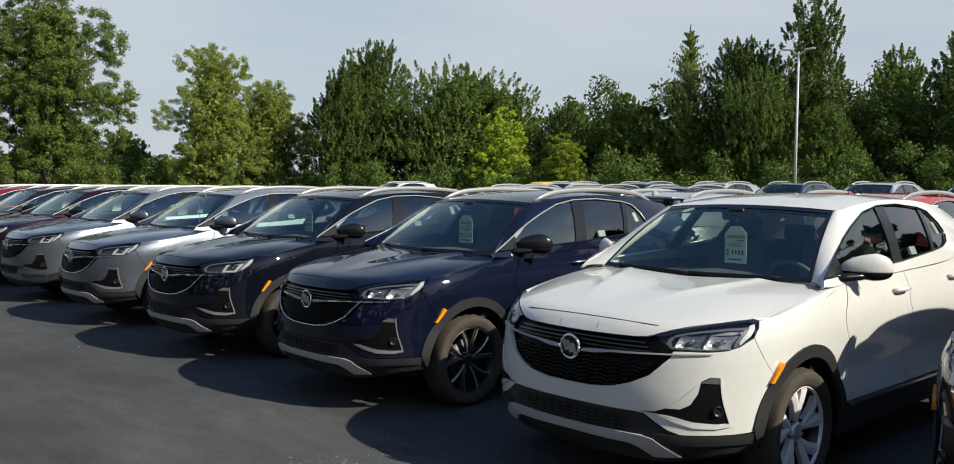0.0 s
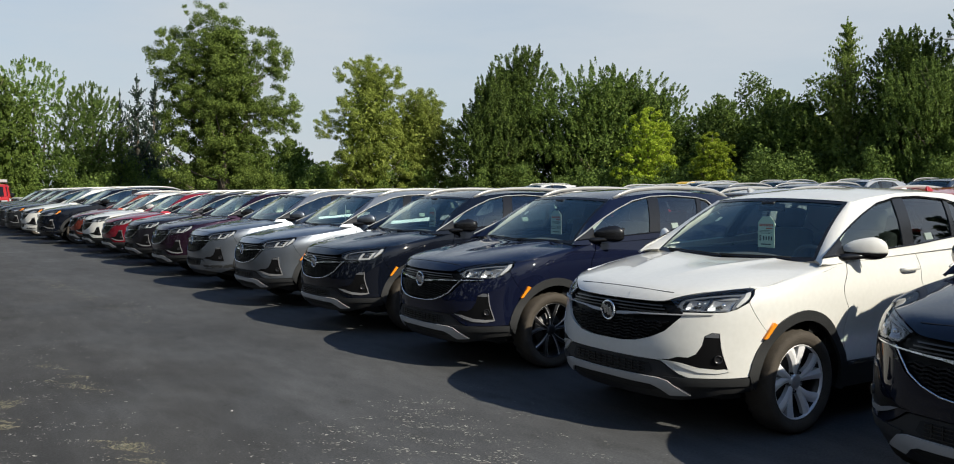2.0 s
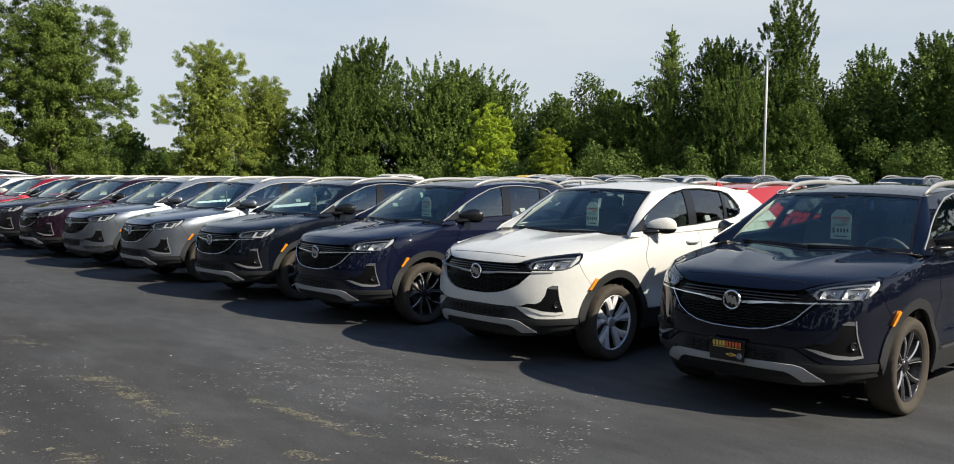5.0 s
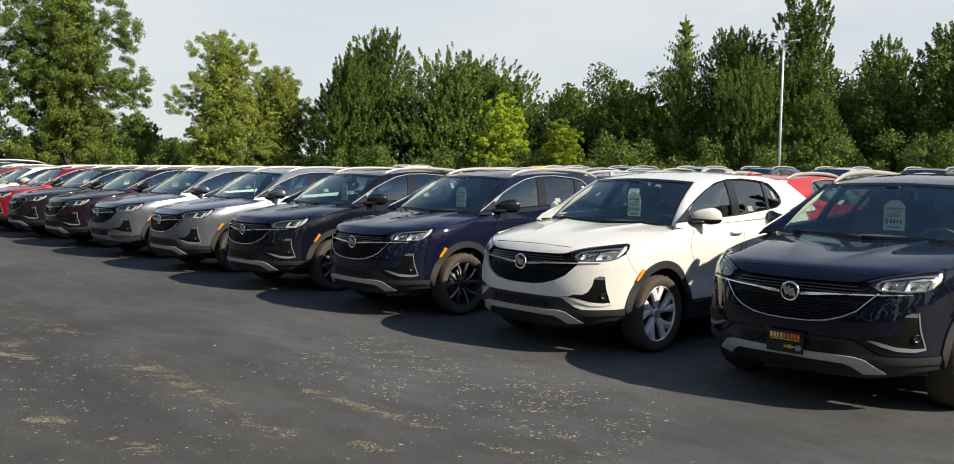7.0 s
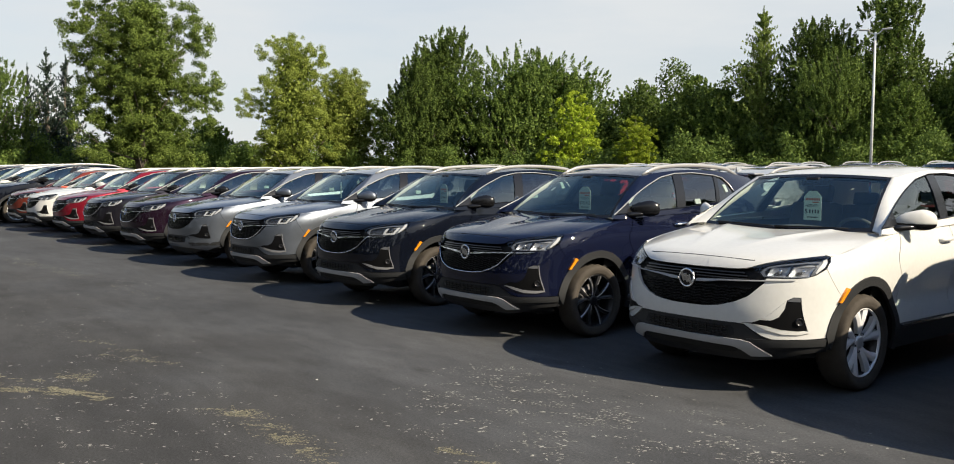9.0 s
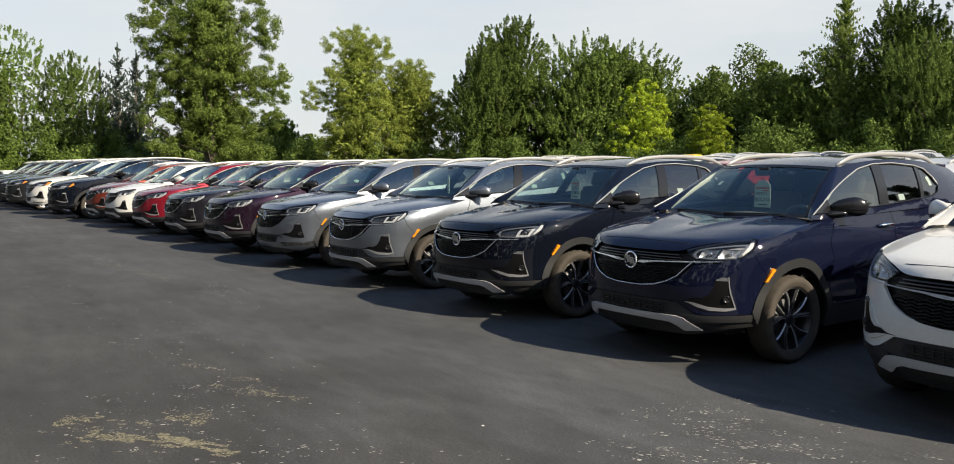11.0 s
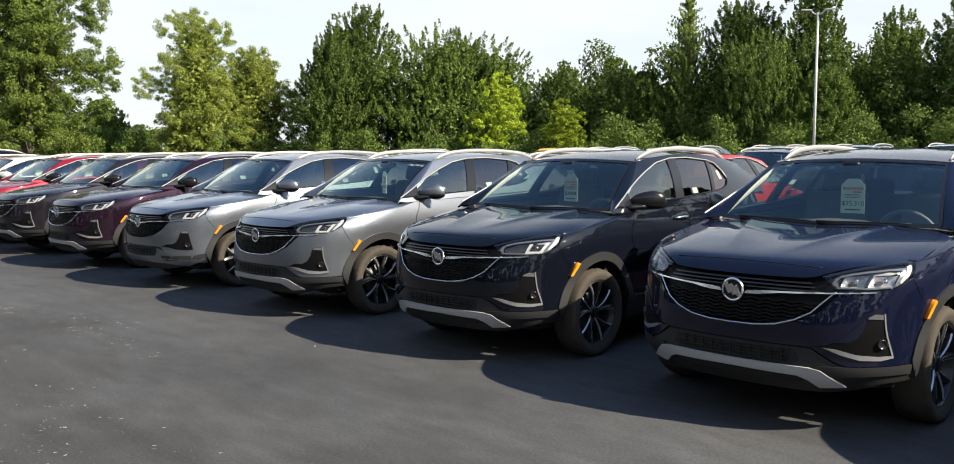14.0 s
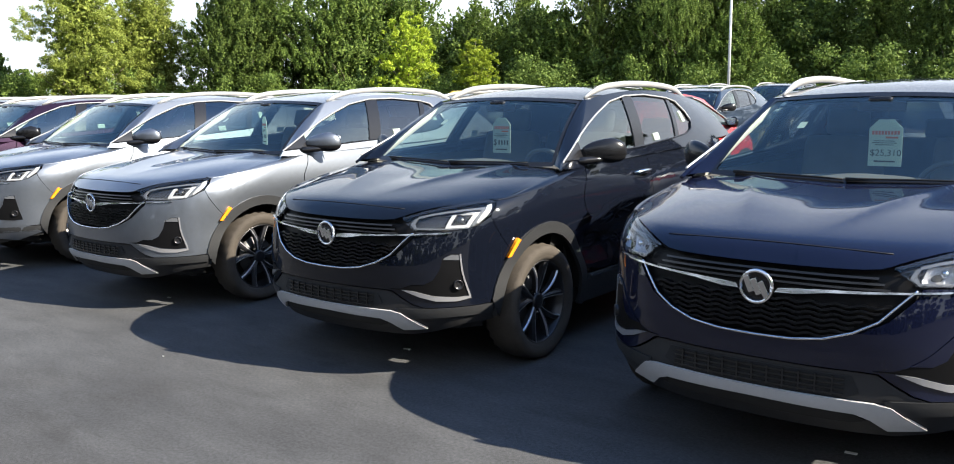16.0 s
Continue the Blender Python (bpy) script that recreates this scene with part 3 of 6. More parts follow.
def make_crossover(name, label, color, shape=None, rails=True, outline=True, skid=True, style="dark", detail=True, lamps="twin"):
    shape = shape or Shape()
    S = shape.at
    root = tagged(new(name), label, "car")
    P = PAINT[color]

    def both(nm, poly, mat, off=0.0, depth=0.012, on="skin", label=""):
        made = []
        for side in (1, -1):
            made.append(part(nm, patch(shape, poly, off, depth, on, side), mat, root, label))
        return made

    # inner dark shell that closes the gaps
    bm = bmesh.new()
    us = [0.0, .1, .2, .3, .4, .5, .6, .7, .8, .9, 1.0] + [1 + 0.2 * i for i in range(1, 11)] + [3.18, 3.28, 3.36, 3.42, 3.46, 3.485]
    zs = [0.24, 0.35, 0.5, 0.65, 0.8, 0.93]
    for sgn in (1, -1):
        rows = []
        for z in zs:
            row = []
            for u in us:
                p = skin(u, z) - skin_normal(u, z) * 0.05
                row.append(S((max(p.x, 0) * sgn, p.y, p.z)))
            rows.append(row)
        vs = grid(bm, rows if sgn > 0 else [r[::-1] for r in rows])
    doomed = [f for f in bm.faces if any((Vector((c.y / shape.sy, c.z / shape.sz)) - Vector((h, HUBZ))).length < 0.44 for h in HUBS for c in [f.calc_center_median()]) and abs(f.calc_center_median().x) > 0.55 * shape.sx]
    bmesh.ops.delete(bm, geom=doomed, context="FACES")
    part("inner_shell", bm, INNER, root)
    bm = bmesh.new()
    box(bm, 0, 2.25 * shape.sy, 0.27 * shape.sz, 1.15 * shape.sx, 3.5 * shape.sy, 0.12, 0.03)
    box(bm, 0, 2.25 * shape.sy, 0.42 * shape.sz, 1.1 * shape.sx, 3.5 * shape.sy, 0.2, 0.03)
    for hub in HUBS:
        for sgn in (1, -1):
            ys = []
            for a in range(0, 181, 15):
                ys.append([S((sgn * q, hub + 0.45 * math.cos(radians(a)), HUBZ + 0.45 * math.sin(radians(a)))) for q in (0.60, 0.72, 0.86)])
            grid(bm, ys)
            ring = [bm.verts.new(S((sgn * 0.60, hub + 0.45 * math.cos(radians(a)), HUBZ + 0.45 * math.sin(radians(a))))) for a in range(0, 181, 15)]
            bm.faces.new(ring)
    part("underbody", bm, INNER, root)

    # front cover: one painted piece, both halves
    archf = arc(HUBS[0], ARCH, 133.4, 167, 7)
    front = on_front([(0, 0.605), (0.143, 0.607), (0.271, 0.622), (0.381, 0.655), (0.469, 0.70), (0.556, 0.795), (0.562, 0.824), (0.61, 0.826), (0.70, 0.826), (0.765, 0.8345), (0.798, 0.8535), (0.8268, 0.893)])
    front += on_side(archf) + on_side([(0.445, 0.428)])
    front += on_front([(0.80, 0.422), (0.70, 0.418), (0.615, 0.416), (0.56, 0.435), (0.50, 0.472), (0.45, 0.508), (0.40, 0.512), (0, 0.512)])
    part("front_bumper", patch(shape, front, 0, 0.02, "skin", 0), P, root)
    # bonnet
    def lip(x, z):
        p = skin(ux(x, z), z)
        return (p.x, p.y + 0.001)
    edge = [lip(0.041 * i, 0.879 + 0.004 * (i / 9) ** 2) for i in range(10)] + [lip(0.42, 0.888), lip(0.455, 0.897), lip(0.50, 0.914), lip(0.556, 0.932), (lip(0.625, 0.952)), lip(0.692, 0.969), lip(0.745, 0.979), lip(0.783, 0.985)]
    for y, z in ((0.60, 0.985), (0.85, 1.02), (1.1, 1.062), (1.24, 1.080)):
        p = skin(uy(y, z), z)
        edge.append((p.x - tuck(y), p.y))
    edge += [(0.70, 1.235), (0.4, 1.135), (0.2, 1.106), (0.0, 1.10)]
    part("bonnet", patch(shape, edge, 0, 0.010, "bonnet", 0), P, root)
    if detail:
        bm = bmesh.new()
        line = []
        for i in range(-14, 15):
            x = 0.45 * i / 14
            p = skin(ux(abs(x), 0.948), 0.948)
            line.append(S(bonnet(x, p.y + 0.012 - 0.02 * (x / 0.45) ** 2) + Vector((0, 0, -0.0005))))
        tube(bm, line, 0.0028, 5)
        part("shut_line", bm, INNER, root, "fine dark joint across the bonnet")
    cowl = [(0.0, 1.106), (0.2, 1.112), (0.4, 1.141), (0.68, 1.234), (0.70, 1.29), (0.4, 1.21), (0.0, 1.18)]
    part("cowl", patch(shape, cowl, -0.012, 0.02, "bonnet", 0), PLASTIC, root, "black plastic cowl under the windscreen")

    # sides
    archr = arc(HUBS[0], ARCH, 8, 133, 16)
    fender = on_front([(0.8275, 0.897), (0.8275, 0.938), (0.8115, 0.974), (0.784, 0.985)]) + on_side([(0.60, 0.986), (0.70, 0.993), (0.85, 1.014), (1.1, 1.052), (1.32, 1.098), (1.40, 1.108), (1.385, 0.80), (1.37, 0.44)]) + on_side(archr)
    for side in (1, -1):
        bm = patch(shape, fender, 0, 0.012, "skin", side)
        # the fender's top turns in to meet the bonnet
        rows = []
        for i in range(13):
            y = 0.53 + (1.40 - 0.53) * i / 12
            z = float(np.interp(y, [0.53, 0.66, 0.85, 1.1, 1.32, 1.40], [0.972, 0.985, 1.014, 1.052, 1.098, 1.108]))
            a = skin(uy(y, z), z)
            bx = a.x - tuck(y) - 0.005
            b = bonnet(bx, a.y)
            m = (a + b) / 2 + Vector((0.010, 0, 0.008))
            row = [S(Vector((q.x * side, q.y, q.z))) for q in (a, a * 0.25 + m * 0.75 + (a - b) * 0.03, m * 0.6 + b * 0.4, b)]
            rows.append(row if side > 0 else row[::-1])
        grid(bm, rows)
        part("fender", bm, P, root)
    def belt_line(y0, y1, n=6):
        return [(y, spline(BELT, y)) for y in np.linspace(y0, y1, n)]
    door1 = on_side([(1.376, 0.44), (1.392, 0.80), (1.408, 1.105)] + belt_line(1.45, 2.26) + [(2.29, 0.9), (2.27, 0.44)])
    door2 = on_side([(2.277, 0.44), (2.297, 0.9), (2.267, spline(BELT, 2.267))] + belt_line(2.4, 3.40) + [(3.42, 1.05), (3.40, 0.86)] + arc(HUBS[1], ARCH, 103, 168, 10) + [(3.04, 0.44)])
    quarter = on_side([(3.408, 0.86), (3.428, 1.05), (3.408, spline(BELT, 3.408))] + belt_line(3.5, 4.0, 4) + [(4.12, 1.15), (4.2, 0.9), (4.2, 0.46)] + arc(HUBS[1], ARCH, 8, 100, 12))
    for nm, poly in (("front_door", door1), ("rear_door", door2), ("rear_quarter", quarter)):
        for side in (1, -1):
            panel = part(nm, patch(shape, poly, 0, 0.014, "skin", side), P, root)
            if detail and nm != "rear_quarter":
                hy = 2.12 if nm == "front_door" else 3.08
                hz = 1.035 if nm == "front_door" else 1.07
                bm = bmesh.new()
                c = skin(uy(hy, hz), hz)
                pts = [S((side * (c.x + o), hy + dy, hz + dz)) for dy, o, dz in ((-0.105, 0.002, -0.004), (-0.08, 0.028, 0), (0, 0.036, 0.004), (0.08, 0.030, 0.004), (0.105, 0.002, 0.002))]
                tube(bm, pts, [0.012, 0.015, 0.016, 0.015, 0.012], 8, 1.0)
                part("door_handle", bm, P if color == "white" else CHROME, panel, "" if color == "white" else "chrome door handle")
    # tail
    bm = bmesh.new()
    rows = []
    for z in np.linspace(0.30, 1.2, 10):
        row = []
        for a in np.linspace(-1, 1, 17):
            tailz = TAILY - max(0, (z - 0.75)) ** 2 * 0.6
            x = 0.86 * a * min(1.0, spline(WIDE, min(z, 1.1)) / 0.89)
            q = (1 - min(1, abs(x / spline(WIDE, z))) ** TAILR) ** (1 / TAILR)
            row.append(S((x, tailz - TAILD + TAILD * q, z)))
        rows.append(row[::-1])
    grid(bm, rows)
    part("tailgate", bm, P, root)
    for side in (1, -1):
        lamp = on_side([(3.86, 1.02), (3.86, 1.10), (4.16, 1.12), (4.18, 0.99)])
        part("tail_lamp", patch(shape, lamp, 0.008, 0.02, "skin", side), REDLENS, root, "red tail lamp")
        bm = bmesh.new()
        rows = []
        for z in np.linspace(1.0, 1.12, 4):
            row = []
            for a in np.linspace(0.3, 0.84, 7):
                tailz = TAILY - max(0, (z - 0.75)) ** 2 * 0.6
                q = (1 - (a / spline(WIDE, z)) ** TAILR) ** (1 / TAILR)
                row.append(S((a * side, tailz - TAILD + TAILD * q + 0.012, z)))
            rows.append(row if side < 0 else row[::-1])
        grid(bm, rows)
        part("tail_lamp", bm, REDLENS, root, "red tail lamp")

    # lower cladding
    valance = on_front([(0, 0.240), (0.493, 0.243), (0.626, 0.270), (0.74, 0.310)]) + on_side([(0.470, 0.325), (0.455, 0.420)]) + on_front([(0.80, 0.416), (0.70, 0.412), (0.612, 0.410), (0.555, 0.429), (0.495, 0.466), (0.445, 0.500), (0.386, 0.505), (0, 0.505)])
    part("front_valance", patch(shape, valance, -0.006, 0.03, "skin", 0), VALANCE, root, "textured lower bumper with its shade painted in")
    band = on_front([(0.47, 0.408), (0.50, 0.350), (0.62, 0.358), (0.752, 0.366)]) + on_side([(0.445, 0.368), (0.445, 0.420)]) + on_front([(0.80, 0.417), (0.70, 0.413), (0.61, 0.412)])
    for side in (1, -1):
        part("bumper_band", patch(shape, band, 0.004, 0.02, "skin", side), PLASTIC, root, "dark grey band along the bumper")
    both("arch_cladding", on_side(arc(HUBS[0], 0.478, -12, 168, 24) + arc(HUBS[0], 0.410, 181, -12, 24)), PLASTIC, 0.010, 0.022, label="dark grey plastic wheel arch")
    both("arch_cladding", on_side(arc(HUBS[1], 0.478, 0, 190, 24) + arc(HUBS[1], 0.410, 190, -12, 24)), PLASTIC, 0.010, 0.022, label="dark grey plastic wheel arch")
    both("sill", on_side([(1.36, 0.26), (1.40, 0.435), (3.04, 0.435), (3.10, 0.26)]), PLASTIC, 0.010, 0.03, label="dark grey plastic sill")
    if detail:
        both("sill_strip", on_side([(1.42, 0.415), (1.42, 0.432), (3.02, 0.432), (3.02, 0.415)]), CHROME, 0.016, 0.008, label="bright strip along the sill")
        both("side_marker", on_side([(0.532, 0.664), (0.556, 0.664), (0.628, 0.752), (0.606, 0.764)]), AMBER, 0.022, 0.02, label="amber side reflector")
    both("rear_cladding", on_side([(3.98, 0.30), (3.96, 0.455), (4.2, 0.455), (4.2, 0.32)]), PLASTIC, 0.006, 0.03)

    # grille
    back = on_front([(0, 0.610), (0.143, 0.612), (0.271, 0.627), (0.381, 0.66), (0.469, 0.705), (0.558, 0.795), (0.536, 0.868), (0.424, 0.880), (0.26, 0.870), (0, 0.868)])
    grille = part("grille", patch(shape, back, -0.040, 0.03, "skin", 0), MESH, root, "black mesh grille")

    def ribbon(poly_x, z0, height, wave, off, mat, parent, nm, depth=0.03):
        bm = bmesh.new()
        rows = [[], [], [], []]
        n = max(6, int(2 * poly_x / 0.0225 / shape.coarse))
        for i in range(n + 1):
            x = -poly_x + 2 * poly_x * i / n
            z = z0 + wave * math.sin(x * math.tau / 0.09)
            u = ux(abs(x), z)
            flip = Vector((1 if x >= 0 else -1, 1, 1))
            p, q = skin(u, z - height / 2), skin(u, z + height / 2)
            nn = skin_normal(u, z)
            for k, pt in enumerate((p + nn * (off - depth), p + nn * off, q + nn * off, q + nn * (off - depth))):
                rows[k].append(S(pt * flip))
        grid(bm, rows)
        return part(nm, bm, mat, parent, smooth=False)

    bars = [0.632, 0.652, 0.672, 0.692, 0.712, 0.732, 0.752] if detail else [0.66, 0.70, 0.74]
    for i, z in enumerate(bars):
        ribbon(0.30 + 0.19 * (z - 0.63) / 0.13, z, 0.010, 0.0055, -0.006, GRILLEBAR, grille, "grille_bar")
    for z in ([0.815, 0.835, 0.856] if detail else [0.835]):
        ribbon(0.47 - 0.05 * (z - 0.81) / 0.05, z, 0.008, 0.0, -0.004, BLACK, grille, "grille_bar")
    if outline:
        bm = bmesh.new()
        half = [(0.548, 0.818), (0.525, 0.795), (0.44, 0.70), (0.36, 0.655), (0.26, 0.622), (0.14, 0.607), (0, 0.604)]
        line = []
        for i in range(25):
            t = i / 24 * (len(half) - 1)
            k = min(int(t), len(half) - 2)
            line.append((half[k][0] + (half[k + 1][0] - half[k][0]) * (t - k), half[k][1] + (half[k + 1][1] - half[k][1]) * (t - k)))
        path = [S(skin(ux(x, z), z) * Vector((-1, 1, 1)) + Vector((0, -0.004, 0))) for x, z in line] + [S(skin(ux(x, z), z) + Vector((0, -0.004, 0))) for x, z in line[::-1][1:]]
        tube(bm, path, 0.0058, 6)
        part("grille_surround", bm, CHROME, grille, "chrome strip round the grille")
    wing = on_front([(0.071, 0.772), (0.083, 0.789), (0.133, 0.794), (0.26, 0.801), (0.447, 0.808), (0.712, 0.821), (0.712, 0.815), (0.447, 0.800), (0.26, 0.790), (0.143, 0.774)])
    for side in (1, -1):
        part("grille_wing", patch(shape, wing, 0.010, 0.02, "skin", side), CHROME if outline else SATIN, grille, "chrome wing bar")
    # badge: a ring and three slanting blocks
    bm = bmesh.new()
    cy = spline(NOSE, 0.788) - 0.012
    ring = [S((0.062 * math.cos(a * math.tau / 28), cy, 0.788 + 0.062 * math.sin(a * math.tau / 28))) for a in range(28)]
    tube(bm, ring, 0.0075, 8, closed=True)
    for i, (bx, bz) in enumerate(((-0.030, 0.008), (0.0, 0.0), (0.030, -0.008))):
        box(bm, *S((bx, cy, 0.788 + bz)), 0.025, 0.014, 0.066, 0.003, Matrix.Rotation(radians(-24), 4, "Y"))
    part("badge", bm, CHROME, grille, "round chrome badge with three slanting blocks", smooth=False)
    bm = bmesh.new()
    disc = [bm.verts.new(S((0.06 * math.cos(a * math.tau / 20), cy + 0.006, 0.788 + 0.06 * math.sin(a * math.tau / 20)))) for a in range(20)]
    bm.faces.new(disc)
    part("badge_back", bm, BLACK, grille)

    # head lamps: black housing, two ribbed bowls under a pale light guide, clear lens
    lampline = on_front([(0.464, 0.894), (0.556, 0.928), (0.625, 0.948), (0.692, 0.965), (0.745, 0.976), (0.783, 0.982), (0.810, 0.972), (0.826, 0.938), (0.826, 0.902), (0.797, 0.856), (0.765, 0.837), (0.70, 0.831), (0.61, 0.831), (0.545, 0.831)])
    rim = on_front([(0.464, 0.894), (0.556, 0.928), (0.625, 0.948), (0.692, 0.965), (0.745, 0.976), (0.783, 0.982), (0.810, 0.972), (0.804, 0.964), (0.780, 0.970), (0.742, 0.963), (0.692, 0.951), (0.625, 0.934), (0.556, 0.914), (0.490, 0.891)])
    guide = on_front([(0.545, 0.905), (0.60, 0.921), (0.66, 0.933), (0.74, 0.945), (0.800, 0.950), (0.812, 0.935), (0.800, 0.870), (0.788, 0.852), (0.778, 0.852), (0.790, 0.936), (0.74, 0.934), (0.66, 0.922), (0.60, 0.910), (0.549, 0.894)])
    floor_strip = on_front([(0.545, 0.838), (0.552, 0.846), (0.70, 0.842), (0.768, 0.848), (0.764, 0.841), (0.70, 0.835)])

    def bowl_mesh(x0, x1, z0, z1, side):
        """A hollow reflector with upright ribs."""
        bm = bmesh.new()
        rows = []
        for j in range(8):
            row = []
            for i in range(25):
                a, b = i / 24, j / 7
                x = x0 + (x1 - x0) * a + 0.012 * b
                z = z0 + (z1 - z0) * b
                u = ux(x, z)
                hollow = 0.014 + 0.055 * math.sin(math.pi * (0.08 + 0.84 * a)) * math.sin(math.pi * (0.1 + 0.8 * b)) + 0.0018 * math.cos(a * math.tau * 8)
                p = skin(u, z) - skin_normal(u, z) * hollow
                row.append(S((p.x * side, p.y, p.z)))
            rows.append(row if side > 0 else row[::-1])
        grid(bm, rows)
        return bm

    for side in (1, -1):
        lamp = part("headlight", patch(shape, lampline, -0.075, 0.01, "skin", side), REFLECTOR, root, "headlight with clear lens")
        part("bezel", patch(shape, rim, -0.003, 0.03, "skin", side), BLACK, lamp)
        part("light_strip", patch(shape, guide, -0.010, 0.008, "skin", side), LED, lamp, "pale light guide")
        if detail:
            part("light_strip", patch(shape, floor_strip, -0.010, 0.010, "skin", side), LED, lamp, "pale light guide")
            corner = on_front([(0.797, 0.862), (0.818, 0.905), (0.818, 0.938), (0.806, 0.962), (0.796, 0.955), (0.803, 0.930), (0.792, 0.872)])
            part("corner_reflector", patch(shape, corner, -0.006, 0.008, "skin", side), SATIN, lamp, "pale reflector at the corner")
            inner_end = on_front([(0.520, 0.862), (0.546, 0.842), (0.556, 0.842), (0.540, 0.872), (0.552, 0.900), (0.532, 0.893)])
            part("light_strip", patch(shape, inner_end, -0.009, 0.010, "skin", side), LED, lamp, "pale light guide")
            if lamps == "twin":
                for x0, x1 in ((0.560, 0.664), (0.679, 0.776)):
                    part("bowl", bowl_mesh(x0, x1, 0.841, 0.912, side), BOWL, lamp, "bright ribbed reflector")
                    c = skin(ux((x0 + x1) / 2, 0.872), 0.872)
                    bm = bmesh.new()
                    bmesh.ops.create_uvsphere(bm, u_segments=12, v_segments=8, radius=0.015, matrix=Matrix.Translation(S((c.x * side, c.y + 0.040, c.z))))
                    part("bulb_cover", bm, CHROME, lamp)
                web = on_front([(0.666, 0.838), (0.677, 0.838), (0.688, 0.918), (0.676, 0.917)])
                part("web", patch(shape, web, -0.012, 0.04, "skin", side), BLACK, lamp)
            else:
                # a long dark chamber, then a projector in a bright bracket
                chamber = on_front([(0.556, 0.850), (0.676, 0.848), (0.684, 0.908), (0.62, 0.900), (0.560, 0.886)])
                part("chamber", patch(shape, chamber, -0.030, 0.006, "skin", side), DARKALLOY, lamp, "dark chamber of the headlight")
                bracket = on_front([(0.694, 0.912), (0.684, 0.843), (0.772, 0.843), (0.789, 0.925), (0.774, 0.923), (0.760, 0.858), (0.702, 0.858), (0.711, 0.914)])
                part("bracket", patch(shape, bracket, -0.010, 0.014, "skin", side), SATIN, lamp, "bright bracket round the projector")
                c, nn = skin(ux(0.735, 0.888), 0.888), skin_normal(ux(0.735, 0.888), 0.888)
                nn = nn if nn.y < 0 else -nn
                bm = bmesh.new()
                lathe(bm, [(-0.02, 0.034), (0.0, 0.034), (0.003, 0.030), (0.012, 0.024), (0.018, 0.014), (0.020, 0.001)], 18)
                bmesh.ops.transform(bm, matrix=Matrix.Translation(c - nn * 0.032) @ Vector((1, 0, 0)).rotation_difference(nn).to_matrix().to_4x4(), verts=bm.verts[:])
                for v in bm.verts:
                    v.co = S(v.co * Vector((side, 1, 1)))
                if side < 0:
                    bmesh.ops.reverse_faces(bm, faces=bm.faces[:])
                part("projector", bm, BLACK, lamp, "round dark projector")
        else:
            tip = on_front([(0.775, 0.855), (0.80, 0.87), (0.822, 0.915), (0.80, 0.955), (0.785, 0.93)])
            part("amber_tip", patch(shape, tip, -0.004, 0.007, "skin", side), AMBER, lamp, "amber end of the headlight")
            bright = on_front([(0.57, 0.85), (0.70, 0.85), (0.74, 0.905), (0.60, 0.895)])
            part("bowl", patch(shape, bright, -0.03, 0.004, "skin", side), BOWL, lamp)
        lens = part("lens", patch(shape, lampline, 0.0, 0.0, "skin", side), LENS, lamp)
        lens.visible_shadow = False
        # fog pocket: a dark hollow that sweeps in towards the lower intake
        fog = on_front([(0.43, 0.517), (0.50, 0.523), (0.555, 0.546), (0.61, 0.592), (0.655, 0.644), (0.684, 0.684), (0.715, 0.706), (0.744, 0.703), (0.758, 0.610), (0.778, 0.482), (0.740, 0.476), (0.655, 0.484), (0.58, 0.506), (0.51, 0.515)])
        pocket = part("fog_pocket", patch(shape, fog, 0.003, 0.01, "skin", side), MESH, root, "dark fog lamp pocket")
        panel = on_front([(0.545, 0.545), (0.58, 0.568), (0.61, 0.594), (0.655, 0.646), (0.684, 0.686), (0.676, 0.625), (0.650, 0.570), (0.61, 0.545)])
        part("pocket_panel", patch(shape, panel, 0.005, 0.012, "skin", side), P, pocket)
        drl = on_front([(0.686, 0.677), (0.690, 0.686), (0.716, 0.703), (0.742, 0.700), (0.745, 0.674)])
        part("running_light", patch(shape, drl, 0.008, 0.010, "skin", side), LED if detail else SATIN, pocket, "small white running light")
        trim = on_front([(0.50, 0.514), (0.56, 0.507), (0.65, 0.480), (0.735, 0.472), (0.7765, 0.476), (0.7455, 0.704), (0.750, 0.705), (0.784, 0.464), (0.74, 0.450), (0.66, 0.452), (0.585, 0.476)])
        part("fog_trim", patch(shape, trim, 0.008, 0.010, "skin", side), FOGTRIM if color != "white" else P, pocket, "bright trim round the pocket" if color != "white" else "")
        bm = bmesh.new()
        p, nn = skin(ux(0.742, 0.540), 0.540), skin_normal(ux(0.742, 0.540), 0.540)
        nn = nn if nn.y < 0 else -nn
        p = p + nn * 0.004
        lathe(bm, [(-0.02, 0.027), (0.012, 0.027), (0.014, 0.024), (0.009, 0.021), (0.006, 0.010), (0.008, 0.001)], 18)
        bmesh.ops.transform(bm, matrix=Matrix.Translation(p) @ Vector((1, 0, 0)).rotation_difference(nn).to_matrix().to_4x4(), verts=bm.verts[:])
        for v in bm.verts:
            v.co = S(v.co * Vector((side, 1, 1)))
        part("fog_lamp", bm, DARKALLOY, pocket)
    # lower intake and skid strip
    intake = on_front([(0, 0.405), (0.348, 0.408), (0.392, 0.43), (0.364, 0.488), (0, 0.490)])
    low = part("lower_intake", patch(shape, intake, -0.002, 0.02, "skin", 0), INNER, root, "black lower air intake")
